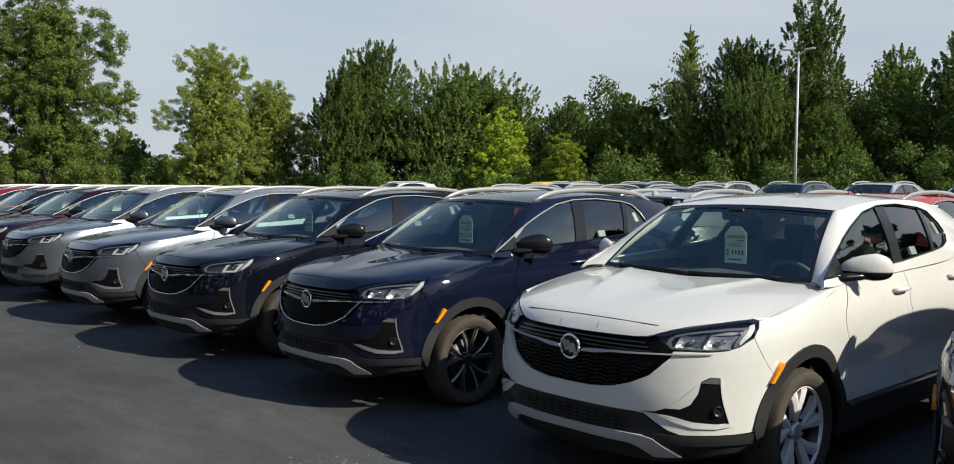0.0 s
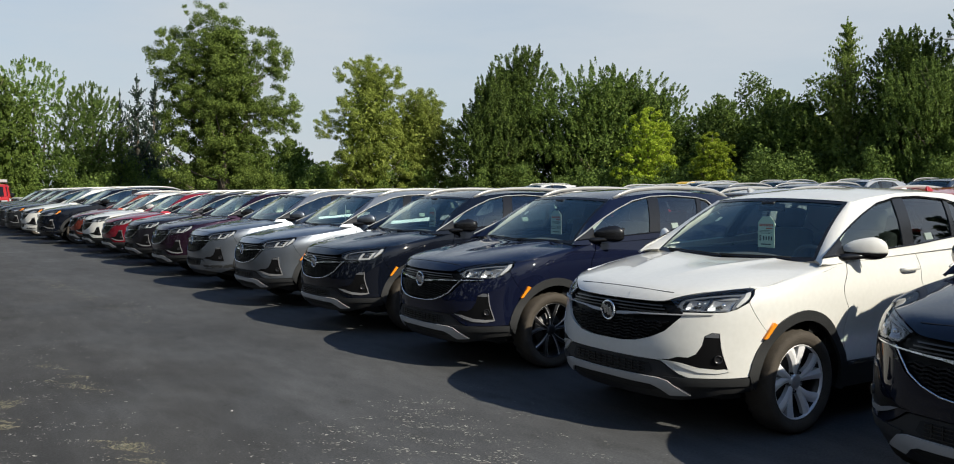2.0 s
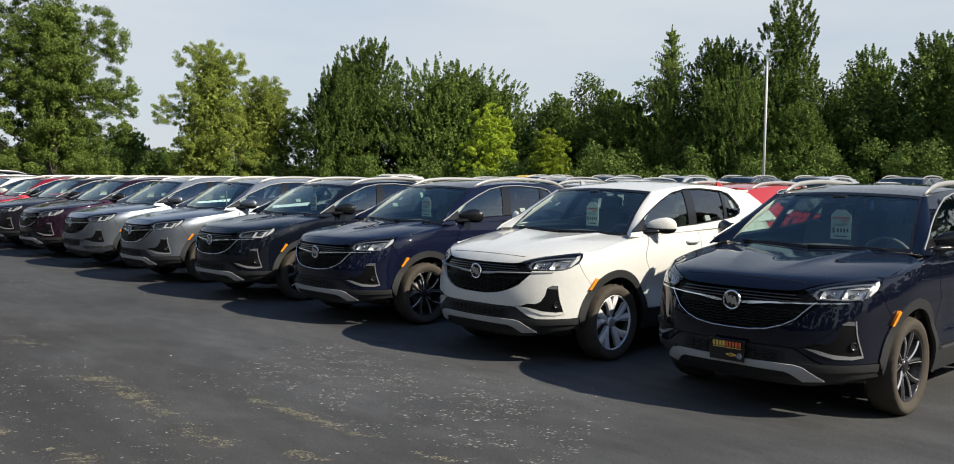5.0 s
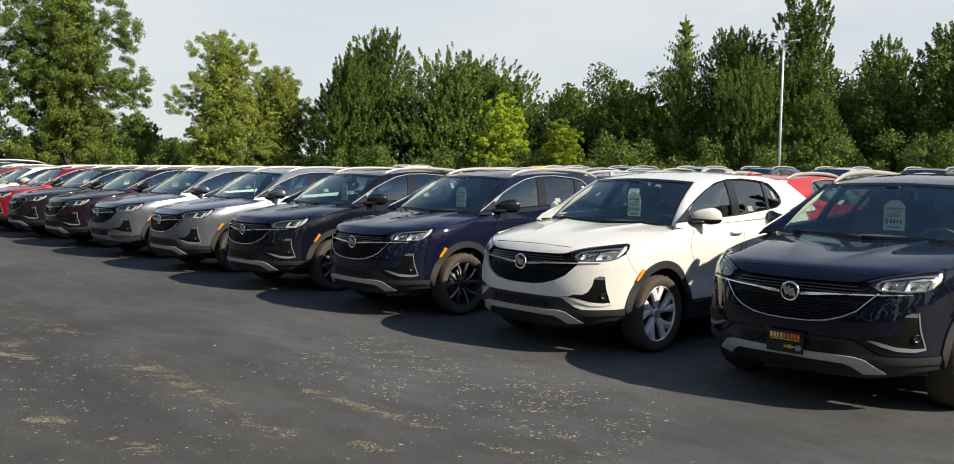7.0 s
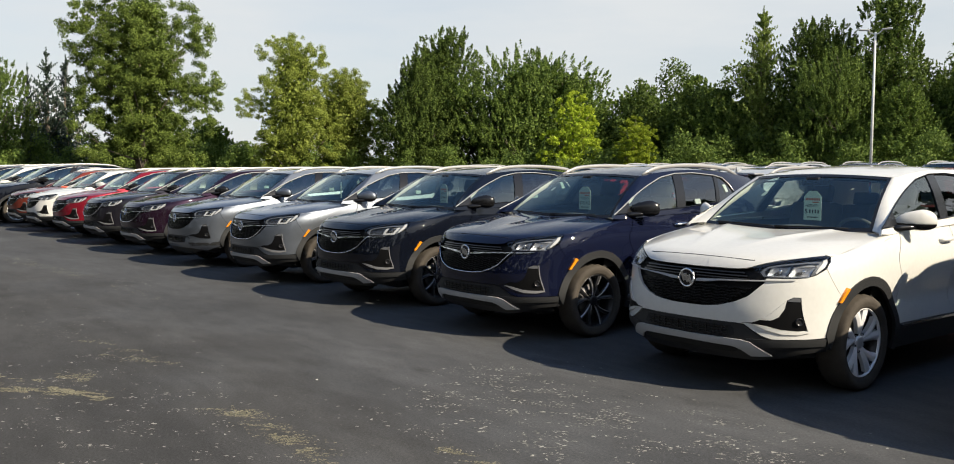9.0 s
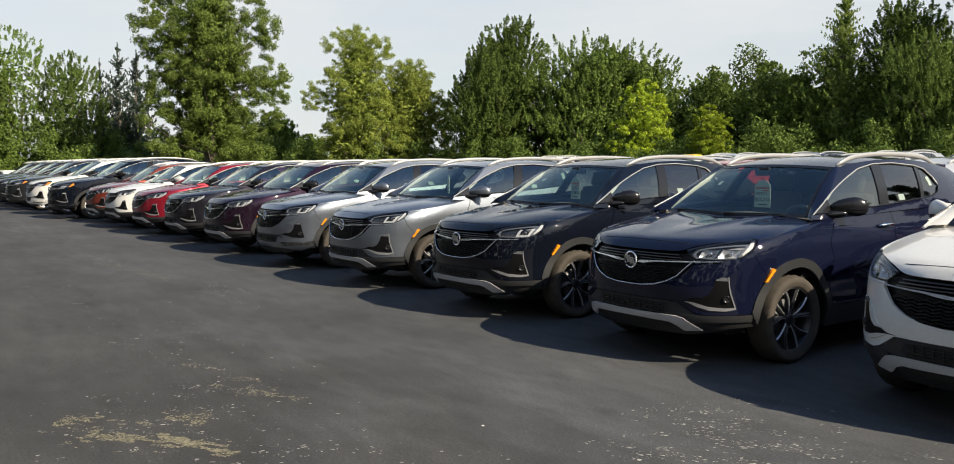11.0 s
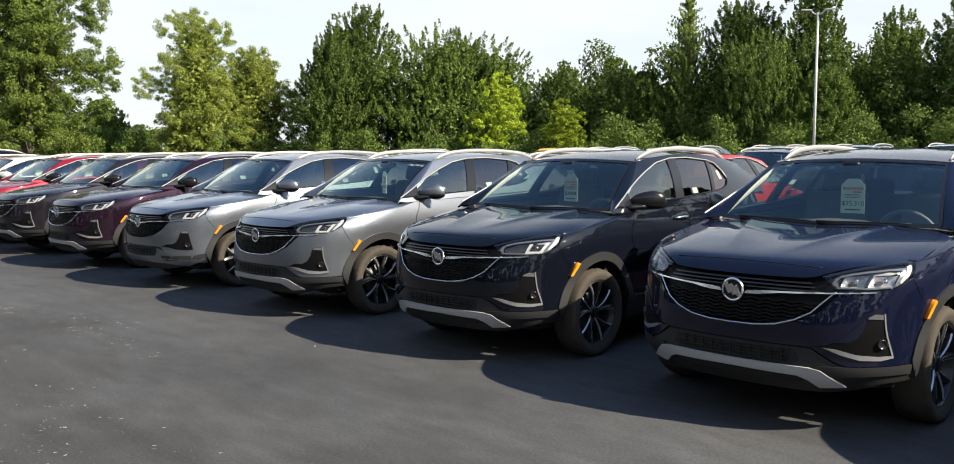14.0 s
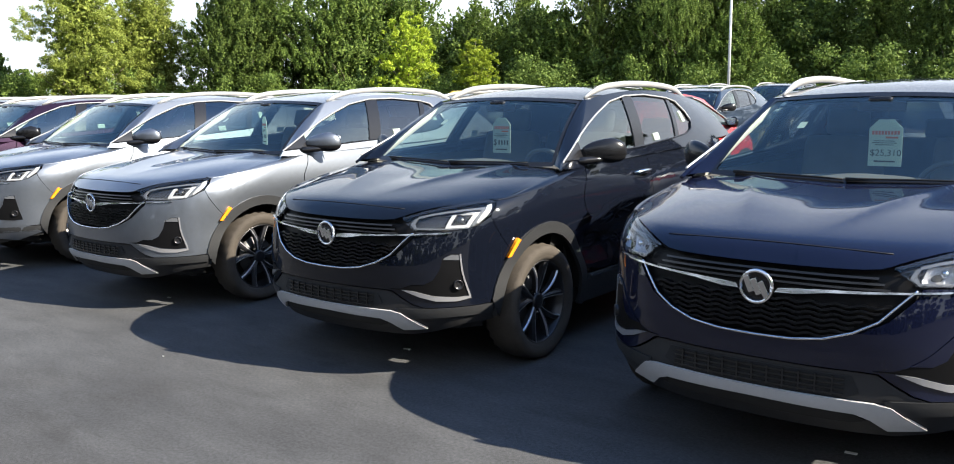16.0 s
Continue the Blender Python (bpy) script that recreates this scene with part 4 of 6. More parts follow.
    for z in (0.418, 0.437, 0.456, 0.475):
        ribbon(0.34, z, 0.007, 0.0, 0.003, BLACK, low, "intake_bar", 0.02)
    if detail:
        for i in range(-5, 6):
            ribbon_x = i * 0.06
            bm = bmesh.new()
            p = skin(ux(abs(ribbon_x), 0.447), 0.447)
            box(bm, *S((ribbon_x, p.y - 0.002, 0.447)), 0.007, 0.008, 0.075)
            part("intake_bar", bm, BLACK, low, smooth=False)
    if skid:
        strip = on_front([(0, 0.399), (0.30, 0.401), (0.44, 0.397), (0.495, 0.386), (0.545, 0.345), (0.598, 0.298), (0.475, 0.285), (0.425, 0.330), (0.375, 0.350), (0, 0.356)])
        part("skid_plate", patch(shape, strip, 0.010, 0.014, "skin", 0), SATIN, root, "satin silver skid strip")
        lipline = on_front([(0, 0.300), (0.36, 0.302), (0.41, 0.318), (0.37, 0.342), (0.30, 0.349), (0, 0.352)])
        part("lower_slot", patch(shape, lipline, 0.002, 0.01, "skin", 0), INNER, root)
    else:
        skirt = on_front([(0.392, 0.405), (0.414, 0.495), (0.503, 0.463), (0.669, 0.45), (0.791, 0.44)]) + on_side([(0.455, 0.36)]) + on_front([(0.713, 0.29), (0.492, 0.32), (0, 0.325), (0, 0.385)])
        part("painted_skirt", patch(shape, skirt, 0.004, 0.02, "skin", 0), P, root)

    # upper body: pillars, roof, glass
    outer = []
    for t in np.linspace(0, 1, 7):
        y = 1.12 + 0.70 * t
        lo, hi = spline(BELT, y), spline(ROOFZ, y) - 0.04
        outer.append((float(y), float(lo + (hi - lo) * t)))
    outer += [(float(y), spline(ROOFZ, y) - 0.04) for y in np.linspace(1.95, 3.74, 14)]
    upper = outer + [(3.94, 1.36), (4.08, spline(BELT, 4.08)), (3.5, spline(BELT, 3.5)), (3.20, 1.340)] + DLO_TOP[::-1] + [(1.14, 1.112)]
    lower = [(1.14, 1.110), (1.18, 1.148)] + DLO_LOW[::-1] + [(3.5, spline(BELT, 3.5))] + [(float(y), spline(BELT, y)) for y in np.linspace(3.3, 1.25, 9)]
    for side in (1, -1):
        part("side_frame", patch(shape, upper, 0, 0.02, "pane", side), P, root)
        part("belt_panel", patch(shape, lower, 0, 0.02, "pane", side), P, root)
        # pillar between windscreen and side
        bm = bmesh.new()
        rows = []
        for t in np.linspace(0, 1, 9):
            a = screen(1, t)
            y = 1.12 + 0.70 * t
            lo, hi = spline(BELT, y), spline(ROOFZ, y) - 0.04
            b = pane(y, lo + (hi - lo) * t)
            m = (a + b) / 2 + Vector((0.012, -0.012, 0.006))
            row = [S(Vector((q.x * side, q.y, q.z))) for q in (a, m, b)]
            rows.append(row if side > 0 else row[::-1])
        grid(bm, rows)
        part("pillar", bm, P, root)
        bm = bmesh.new()
        rows = []
        for t in np.linspace(0, 1, 9):
            a = screen(0.999, t) + Vector((0, 0.010, -0.006))
            y = 1.12 + 0.70 * t
            lo, hi = spline(BELT, y), spline(ROOFZ, y) - 0.04
            b = pane(y + 0.085, lo + (hi - lo) * t) - Vector((0.040, 0, 0.0))
            rows.append([S(Vector((q.x * side, q.y, q.z))) for q in (a, (a + b) / 2 + Vector((-0.03, 0.03, 0)), b)])
        grid(bm, rows)
        part("pillar_trim", bm, TRIM, root, "pale inner pillar trim")
        for nm, span, mat in (("front_window", (1.185, 2.13, 1.185, 2.27), TINT), ("rear_window", (2.25, 2.80, 2.39, 2.95), PRIVACY), ("quarter_window", (2.85, 3.185, 3.00, 3.185), PRIVACY)):
            win = part(nm, patch(shape, window_poly(*span), -0.006, 0.0, "pane", side), mat, root, "tinted window pane")
            win.visible_shadow = side < 0 or nm != "front_window"
        part("mirror_sail", patch(shape, [(1.19, 1.153), (1.33, 1.212), (1.44, 1.262), (1.42, 1.164)], 0.001, 0.01, "pane", side), BLACK, root)
        for span in ((2.12, 2.26, 2.26, 2.40), (2.795, 2.855, 2.945, 3.005)):
            part("door_pillar", patch(shape, window_poly(*span), 0.001, 0.02, "pane", side), BLACK if color != "steel" else SATIN, root)
        if detail:
            for y0, y1, z0, z1 in ((2.44, 2.53, 1.235, 1.285), (3.03, 3.085, 1.355, 1.435)):
                part("window_sticker", patch(shape, [(y0, z0), (y1, z0 + 0.003), (y1, z1 + 0.003), (y0, z1)], 0.002, 0.0, "pane", side), PAPER, root, "small white paper sticker on the glass")
        bm = bmesh.new()
        pts = [pane(y, z) + pane_normal(y, z) * 0.005 for y, z in [(1.165, 1.142)] + DLO_TOP]
        fine = []
        for i in range(len(pts) - 1):
            fine += [pts[i].lerp(pts[i + 1], k / 3) for k in range(3)]
        tube(bm, [S(Vector((p.x * side, p.y, p.z))) for p in fine + [pts[-1]]], 0.0062, 6)
        part("window_trim", bm, RAIL if color != "white" else BLACK, root, "chrome trim over the side windows" if color != "white" else "")
        bm = bmesh.new()
        tube(bm, [S(Vector((q.x * side, q.y, q.z))) for q in (pane(y, z) + pane_normal(y, z) * 0.004 for y, z in [(1.18, 1.148)] + DLO_LOW[::-1])], 0.006, 5)
        part("belt_trim", bm, BLACK, root)
    bm = bmesh.new()
    rows = []
    for a in np.linspace(-1, 1, 19):
        x = EDGE * a
        row = []
        for i in range(19):
            y = 1.73 + 0.08 * a * a + (3.74 - 1.73 - 0.08 * a * a - 0.06 * a * a) * i / 18
            z = spline(ROOFZ, y) - 0.04 * abs(a) ** 2.4
            taper = 0.117 * max(0, (y - 2.7) / 1.5) ** 2
            row.append(S((x * (1 - taper / EDGE), y, z)))
        rows.append(row)
    grid(bm, rows[::-1])
    roof = part("roof", bm, P, root)
    bm = bmesh.new()
    rows = [[S((EDGE * 0.93 * a, 1.85 + 1.75 * i / 6, spline(ROOFZ, 1.85 + 1.75 * i / 6) - 0.06 - 0.04 * a * a)) for i in range(7)] for a in np.linspace(-1, 1, 7)]
    grid(bm, rows)
    part("headliner", bm, TRIM, root, "pale cloth headliner")
    # visor panels added to block sun that slips under the roof's front edge
    for side in (1, -1):
        bm = bmesh.new()
        rows = []
        for q in np.linspace(0.14, 0.97, 6):
            a = screen(side * q, 0.90) + Vector((0, 0.015, -0.012))
            c = Vector((side * q * EDGE * 0.93, 1.95, spline(ROOFZ, 1.95) - 0.062 - 0.04 * q * q))
            rows.append([S(a), S((a + c) / 2 + Vector((0, 0, -0.012))), S(c)])
        grid(bm, rows)
        part("sun_visor", bm, DASH, root, "added sun visor panel that blocks light")
    # rear screen and spoiler
    bm = bmesh.new()
    grid(bm, [[S((a * (0.66 - 0.20 * t), 4.13 - 0.36 * t, 1.19 + 0.32 * t)) for a in np.linspace(1, -1, 9)] for t in np.linspace(0, 1, 6)])
    rear = part("rear_screen", bm, PRIVACY, root, "dark rear screen")
    for side in (1, -1):
        bm = bmesh.new()
        grid(bm, [[S((side * (x0 + (x1 - x0) * k), y, z)) for k in (0, 0.5, 1)] for x0, x1, y, z in ((0.64, 0.74, 4.11, 1.19), (0.58, 0.66, 3.98, 1.33), (0.45, 0.56, 3.77, 1.51))])
        part("rear_pillar", bm, P, root)
    bm = bmesh.new()
    box(bm, *S((0, 3.75, 1.540)), 1.0 * shape.sx, 0.24 * shape.sy, 0.03, 0.012)
    part("spoiler", bm, P, root)
    # windscreen with its dark border
    n = 17
    bm = bmesh.new()
    grid(bm, [[S(screen(a, t)) for a in np.linspace(-1, 1, n)] for t in np.linspace(0, 1, 9)])
    ws = part("windscreen", bm, GLASS, root, "windscreen glass")
    ws.visible_shadow = False
    bm = bmesh.new()
    line = [screen(a, 0.035) for a in np.linspace(-0.97, 0.97, n)], [screen(a, -0.02) for a in np.linspace(-1.0, 1.0, n)]
    grid(bm, [[S(p + Vector((0, -0.004, 0.003))) for p in row] for row in line])
    line = [screen(a, 0.94) for a in np.linspace(-0.97, 0.97, n)], [screen(a, 1.0) for a in np.linspace(-1.0, 1.0, n)]
    grid(bm, [[S(p + Vector((0, -0.003, 0.003))) for p in row] for row in line])
    for side in (1, -1):
        grid(bm, [[S(screen(side * q, t) + Vector((0, -0.003, 0.003))) for q in (0.972, 1.0)] for t in np.linspace(0, 1, 9)])
    part("screen_border", bm, BLACK, root)
    if detail:
        bm = bmesh.new()
        c = screen(-0.52, 0.58) + Vector((0, 0.006, -0.004))
        e1, e2 = (screen(-0.46, 0.58) - screen(-0.52, 0.58)), (screen(-0.52, 0.66) - screen(-0.52, 0.58))
        bm.faces.new([bm.verts.new(S(c + e1 * a + e2 * b)) for a, b in ((-0.5, -0.5), (0.5, -0.5), (0.5, 0.5), (-0.5, 0.5))])
        part("windscreen_sticker", bm, PAPER, root, "small white sticker inside the windscreen")
    if detail:
        for a0, a1 in ((-0.80, -0.02), (0.0, 0.78)):
            bm = bmesh.new()
            tube(bm, [S(screen(a0 + (a1 - a0) * k / 8, 0.018 + 0.012 * math.sin(k / 8 * math.pi)) + Vector((0, -0.014, 0.010))) for k in range(9)], [0.010, 0.008] + [0.005] * 7, 6)
            part("wiper", bm, INNER, root, "black wiper arm")
    # aerial fin at the back of the roof
    bm = bmesh.new()
    rows = []
    for t in np.linspace(0, 1, 7):
        y, hgt, wid = 3.40 + 0.17 * t, 0.062 * math.sin(min(1.0, t * 1.15 + 0.02) * math.pi * 0.5) ** 1.6, 0.026 * (1 - 0.35 * t)
        z = spline(ROOFZ, y) - 0.006
        rows.append([S((q * wid, y, z + hgt * up)) for q, up in ((-1, 0), (-0.55, 0.6), (-0.12, 1), (0.12, 1), (0.55, 0.6), (1, 0))])
    vs = grid(bm, rows)
    bm.faces.new(vs[-1][::-1])
    part("aerial_fin", bm, P, root, "small aerial fin on the roof")
    # roof rails
    if rails:
        for side in (1, -1):
            bm = bmesh.new()
            pts, rad = [], []
            for i in range(19):
                t = i / 18
                y = 1.87 + 1.70 * t
                taper = 0.117 * max(0, (y - 2.7) / 1.5) ** 2
                lift = 0.042 * min(1, math.sin(math.pi * t) * 2.4)
                pts.append(S((side * (EDGE - 0.045 - taper), y, spline(ROOFZ, y) - 0.034 + lift)))
                rad.append(0.008 + 0.007 * min(1, math.sin(math.pi * t) * 3))
            tube(bm, pts, rad, 8, 1.5)
            part("roof_rail", bm, RAIL, root, "silver roof rail")
    # door mirrors
    for side in (1, -1):
        bm = bmesh.new()
        def shell(bm, top, low, grow):
            bmesh.ops.create_uvsphere(bm, u_segments=20, v_segments=14, radius=1.0)
            for v in bm.verts:
                c = v.co
                along = math.copysign(abs(c.x) ** 0.75, c.x)
                k = 0.62 + 0.38 * min(1.0, (along + 1) / 1.3)
                back = 0.042 if c.y > 0 else 0.062
                z = (top if c.z > 0 else low) * math.copysign(abs(c.z) ** 0.75, c.z) * k
                v.co = S(((0.930 + 0.122 * along * grow) * side, 1.510 + back * c.y * grow * k + 0.075 * along, 1.186 + z))
            if side < 0:
                bmesh.ops.reverse_faces(bm, faces=bm.faces[:])
        shell(bm, 0.100, 0.024, 1.0)
        mirror = part("door_mirror", bm, P if color == "white" else BLACK, root)
        bm = bmesh.new()
        shell(bm, 0.008, 0.060, 0.975)
        part("mirror_base", bm, BLACK, mirror, "black lower mirror shell")
        bm = bmesh.new()
        tube(bm, [S((side * 0.825, 1.36, 1.138)), S((side * 0.86, 1.40, 1.146)), S((side * 0.90, 1.46, 1.150)), S((side * 0.96, 1.515, 1.158))], [0.034, 0.032, 0.030, 0.018], 8, 0.8)
        part("mirror_arm", bm, BLACK, mirror)
        bm = bmesh.new()
        grid(bm, [[S((side * (0.935 + 0.085 * a), 1.556 + 0.062 * a, 1.215 + 0.045 * b)) for a in (-1, 0, 1)] for b in (-1, 0, 1)])
        part("mirror_glass", bm, CHROME, mirror, "mirror glass")
    # cabin
    bm = bmesh.new()
    rows = []
    for y, z in ((1.14, 1.03), (1.32, 1.090), (1.50, 1.10), (1.64, 1.06), (1.68, 0.90), (1.60, 0.70)):
        rows.append([S((0.74 * a, y + 0.05 * a * a, z - 0.02 * a * a + (0.03 * math.exp(-((a + 0) / 0.5) ** 2) if 1.4 < y < 1.66 else 0))) for a in np.linspace(1, -1, 11)])
    grid(bm, rows)
    part("dashboard", bm, DASH, root, "dark dashboard")
    bm = bmesh.new()
    box(bm, *S((0, 2.6, 0.50)), 1.5 * shape.sx, 2.6 * shape.sy, 0.06)
    part("cabin_floor", bm, CLOTH, root)
    for side in (1, -1):
        bm = bmesh.new()
        grid(bm, [[S((side * 0.80, y, z)) for y in np.linspace(1.25, 4.0, 6)] for z in (0.5, 0.8, 1.12)])
        part("door_card", bm, DASH, root)
        bm = bmesh.new()
        tilt = Matrix.Rotation(radians(-16), 4, "X")
        box(bm, *S((side * 0.37, 2.02, 0.68)), 0.50, 0.52, 0.16, 0.05)
        box(bm, *S((side * 0.37, 2.33, 1.00)), 0.48, 0.14, 0.60, 0.06, tilt)
        box(bm, *S((side * 0.37, 2.44, 1.375)), 0.25, 0.10, 0.17, 0.04, tilt)
        part("front_seat", bm, CLOTH, root, "black front seat with headrest")
    bm = bmesh.new()
    box(bm, *S((0, 3.0, 0.68)), 1.28, 0.5, 0.16, 0.05)
    box(bm, *S((0, 3.28, 0.98)), 1.26, 0.14, 0.56, 0.06, Matrix.Rotation(radians(-16), 4, "X"))
    for x in (-0.4, 0, 0.4):
        box(bm, *S((x, 3.37, 1.31)), 0.24, 0.09, 0.13, 0.03, Matrix.Rotation(radians(-16), 4, "X"))
    part("rear_bench", bm, CLOTH, root)
    if detail:
        bm = bmesh.new()
        turn = Matrix.Translation(S((0.37, 1.76, 1.02))) @ Matrix.Rotation(radians(-65), 4, "X")
        tube(bm, [turn @ Vector((0.185 * math.cos(k * math.tau / 24), 0.185 * math.sin(k * math.tau / 24), 0)) for k in range(24)], 0.016, 6, closed=True)
        box(bm, *(turn @ Vector((0, -0.02, -0.02))), 0.14, 0.10, 0.10, 0.02)
        box(bm, *(turn @ Vector((0, 0, -0.01))), 0.34, 0.03, 0.03, 0.01)
        part("steering_wheel", bm, DASH, root, "black steering wheel")
        bm = bmesh.new()
        c = screen(0, 0.86) + Vector((0, 0.07, -0.02))
        box(bm, *S(c), 0.24, 0.03, 0.06, 0.012)
        tube(bm, [S(screen(0, 0.93) + Vector((0, 0.015, -0.005))), S(c)], 0.012, 6)
        box(bm, *S(screen(0, 0.90) + Vector((0, 0.03, -0.01))), 0.12, 0.08, 0.05, 0.015)
        part("interior_mirror", bm, BLACK, root, "inside mirror")
    for hub in HUBS:
        for sx in (0.783, -0.783):
            make_wheel(root, sx * shape.sx, hub * shape.sy, HUBZ * (shape.sz if shape.sz > 1 else 1), TYRE * (shape.sz if shape.sz > 1 else 1), style, shape)
    return root


PAINTED = {p.name for p in PAINT.values()}


def repaint(car, color):
    """Gives a copied car another body colour, keeping the shared meshes."""
    for ob in car.children_recursive:
        for slot in ob.material_slots:
            if slot.material and slot.material.name in PAINTED:
                slot.link = "OBJECT"
                slot.material = PAINT[color]
    return car


def drop(car, names):
    for ob in [o for o in car.children_recursive if o.name.split(".")[0] in names]:
        bpy.data.objects.remove(ob)
    return car

# ---- ground ----
def rise(y):
    """The lot climbs gently beyond the second row."""
    return 0.55 * min(1.0, max(0.0, (y - 11) / 19)) if y > 11 else 0.0


def build_ground():
    bm = bmesh.new()
    grid(bm, [[(x, y, rise(y)) for x in (-1500, -100, 0, 100, 1500)] for y in (-1500, -40, 0, 11, 20, 30, 60, 1500)])
    g = finish("ground", bm, material("rough_grass", (0.075, 0.095, 0.03), 0.9, vary=0.4, scale=0.3, bump=0.5, fine=6), smooth=False, place=Matrix.Translation((0, 0, -0.06)))
    tagged(g, "rough green and straw grass field", "ground", kind="structure")
    bm = bmesh.new()
    ys = [-34, -20, -12, 0, 8, 11] + [11 + 19 * i / 8 for i in range(1, 9)] + [36, 50]
    grid(bm, [[(x, y, rise(y)) for x in (-78, -40, -15, 0, 15, 40)] for y in ys])
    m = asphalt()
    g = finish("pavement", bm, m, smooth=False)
    tagged(g, "dark sealed asphalt car park with worn patches", "pavement", kind="structure")


build_ground()

# ---- cars in the front row ----
MASTER = make_crossover("crossover", "midnight blue compact crossover parked in a row", "midnight")
MASTER.matrix_basis = pose(5.09, 0.06, 0)
ROW = [
    (2.587, 0.0, "white", "white compact crossover with a shaded flank parked in a row"),
    (0.0, 0.0, "navy", "dark navy compact crossover with silver roof rails parked in a row"),
    (-2.454, -0.02, "ebony", "black compact crossover with silver roof rails parked in a row"),
    (-5.10, 0.0, "steel", "steel grey compact crossover with dark wheels parked in a row"),
    (-7.767, 0.03, "steel", "steel grey compact crossover with a painted front skirt"),
    (-10.38, 0.05, "plum", "dark plum compact crossover parked in a row"),
    (-13.03, 0.08, "ember", "charcoal compact crossover parked in a row"),
    (-15.55, 0.05, "red", "deep red compact crossover parked in a row"),
    (-18.05, 0.0, "white", "white compact crossover parked beside a red one"),
    (-20.60, 0.05, "copper", "copper orange compact crossover parked in a row"),
]
GROUP = "crossovers parked in the front row"
tagged(MASTER, group=GROUP)
WHITE = tagged(make_crossover("crossover", ROW[0][3], "white", rails=False, outline=False, style="bright"), group=GROUP)
WHITE.matrix_basis = pose(ROW[0][0], ROW[0][1], 0)
PROJECTOR = make_crossover("crossover", ROW[2][3], "ebony", lamps="projector")
PROJECTOR.matrix_basis = pose(ROW[2][0], ROW[2][1], 0, 0, 0, 1.6)
tagged(PROJECTOR, group=GROUP)
for x, y, color, label in ROW[1:2] + ROW[3:]:
    car = copy_thing(WHITE if color == "white" else MASTER if color == "navy" else PROJECTOR, pose(x, y, 0))
    if color == "steel":
        for ob in [o for o in car.children if o.name.startswith("door_mirror")]:
            ob.material_slots[0].link = "OBJECT"
            ob.material_slots[0].material = PAINT["steel"]
    if color != "white":
        repaint(car, color)
    tagged(car, label, group=GROUP)

# ---- details that only some cars of the row have ----
def strip(car, skirt):
    """Takes the bright strips and the skid plate off a copied car and gives it a painted skirt."""
    drop(car, ("grille_surround", "skid_plate", "lower_slot", "fog_trim"))
    car_skirt = on_front([(0.392, 0.405), (0.414, 0.495), (0.503, 0.463), (0.669, 0.45), (0.791, 0.44)]) + on_side([(0.455, 0.36)]) + on_front([(0.713, 0.29), (0.492, 0.32), (0, 0.325), (0, 0.385)])
    part("painted_skirt", patch(Shape(), car_skirt, 0.004, 0.02, "skin", 0), PAINT[skirt], car, "painted front skirt")


for ob in [o for o in scene.objects if o.parent is None and abs(o.matrix_basis.translation.x + 7.767) < 0.01]:
    strip(ob, "steel")


def dealer_plate(car):
    bm = bmesh.new()
    box(bm, 0, -0.024, 0.447, 0.265, 0.012, 0.150, 0.004)
    plate = part("front_plate", bm, BLACK, car, "black dealer plate with gold and orange lettering bars")
    for i in range(9):
        bm = bmesh.new()
        box(bm, -0.098 + i * 0.0245, -0.032, 0.487, 0.017, 0.004, 0.036)
        part("letter_bar", bm, GOLD if i < 4 else ORANGEINK, plate, smooth=False)
    bm = bmesh.new()
    box(bm, 0, -0.032, 0.461, 0.215, 0.004, 0.005)
    box(bm, 0.035, -0.032, 0.415, 0.075, 0.004, 0.012)
    box(bm, 0.035, -0.032, 0.415, 0.026, 0.004, 0.024)
    part("printed_mark", bm, GOLD, plate, smooth=False)
    bm = bmesh.new()
    tube(bm, [(0.098 + 0.018 * math.cos(a * math.tau / 16), -0.032, 0.412 + 0.018 * math.sin(a * math.tau / 16)) for a in range(16)], 0.003, 5, closed=True)
    for k in (-1, 0, 1):
        box(bm, 0.098 + k * 0.008, -0.032, 0.412, 0.005, 0.003, 0.02)
    part("printed_ring", bm, SATIN, plate, smooth=False)


dealer_plate(MASTER)


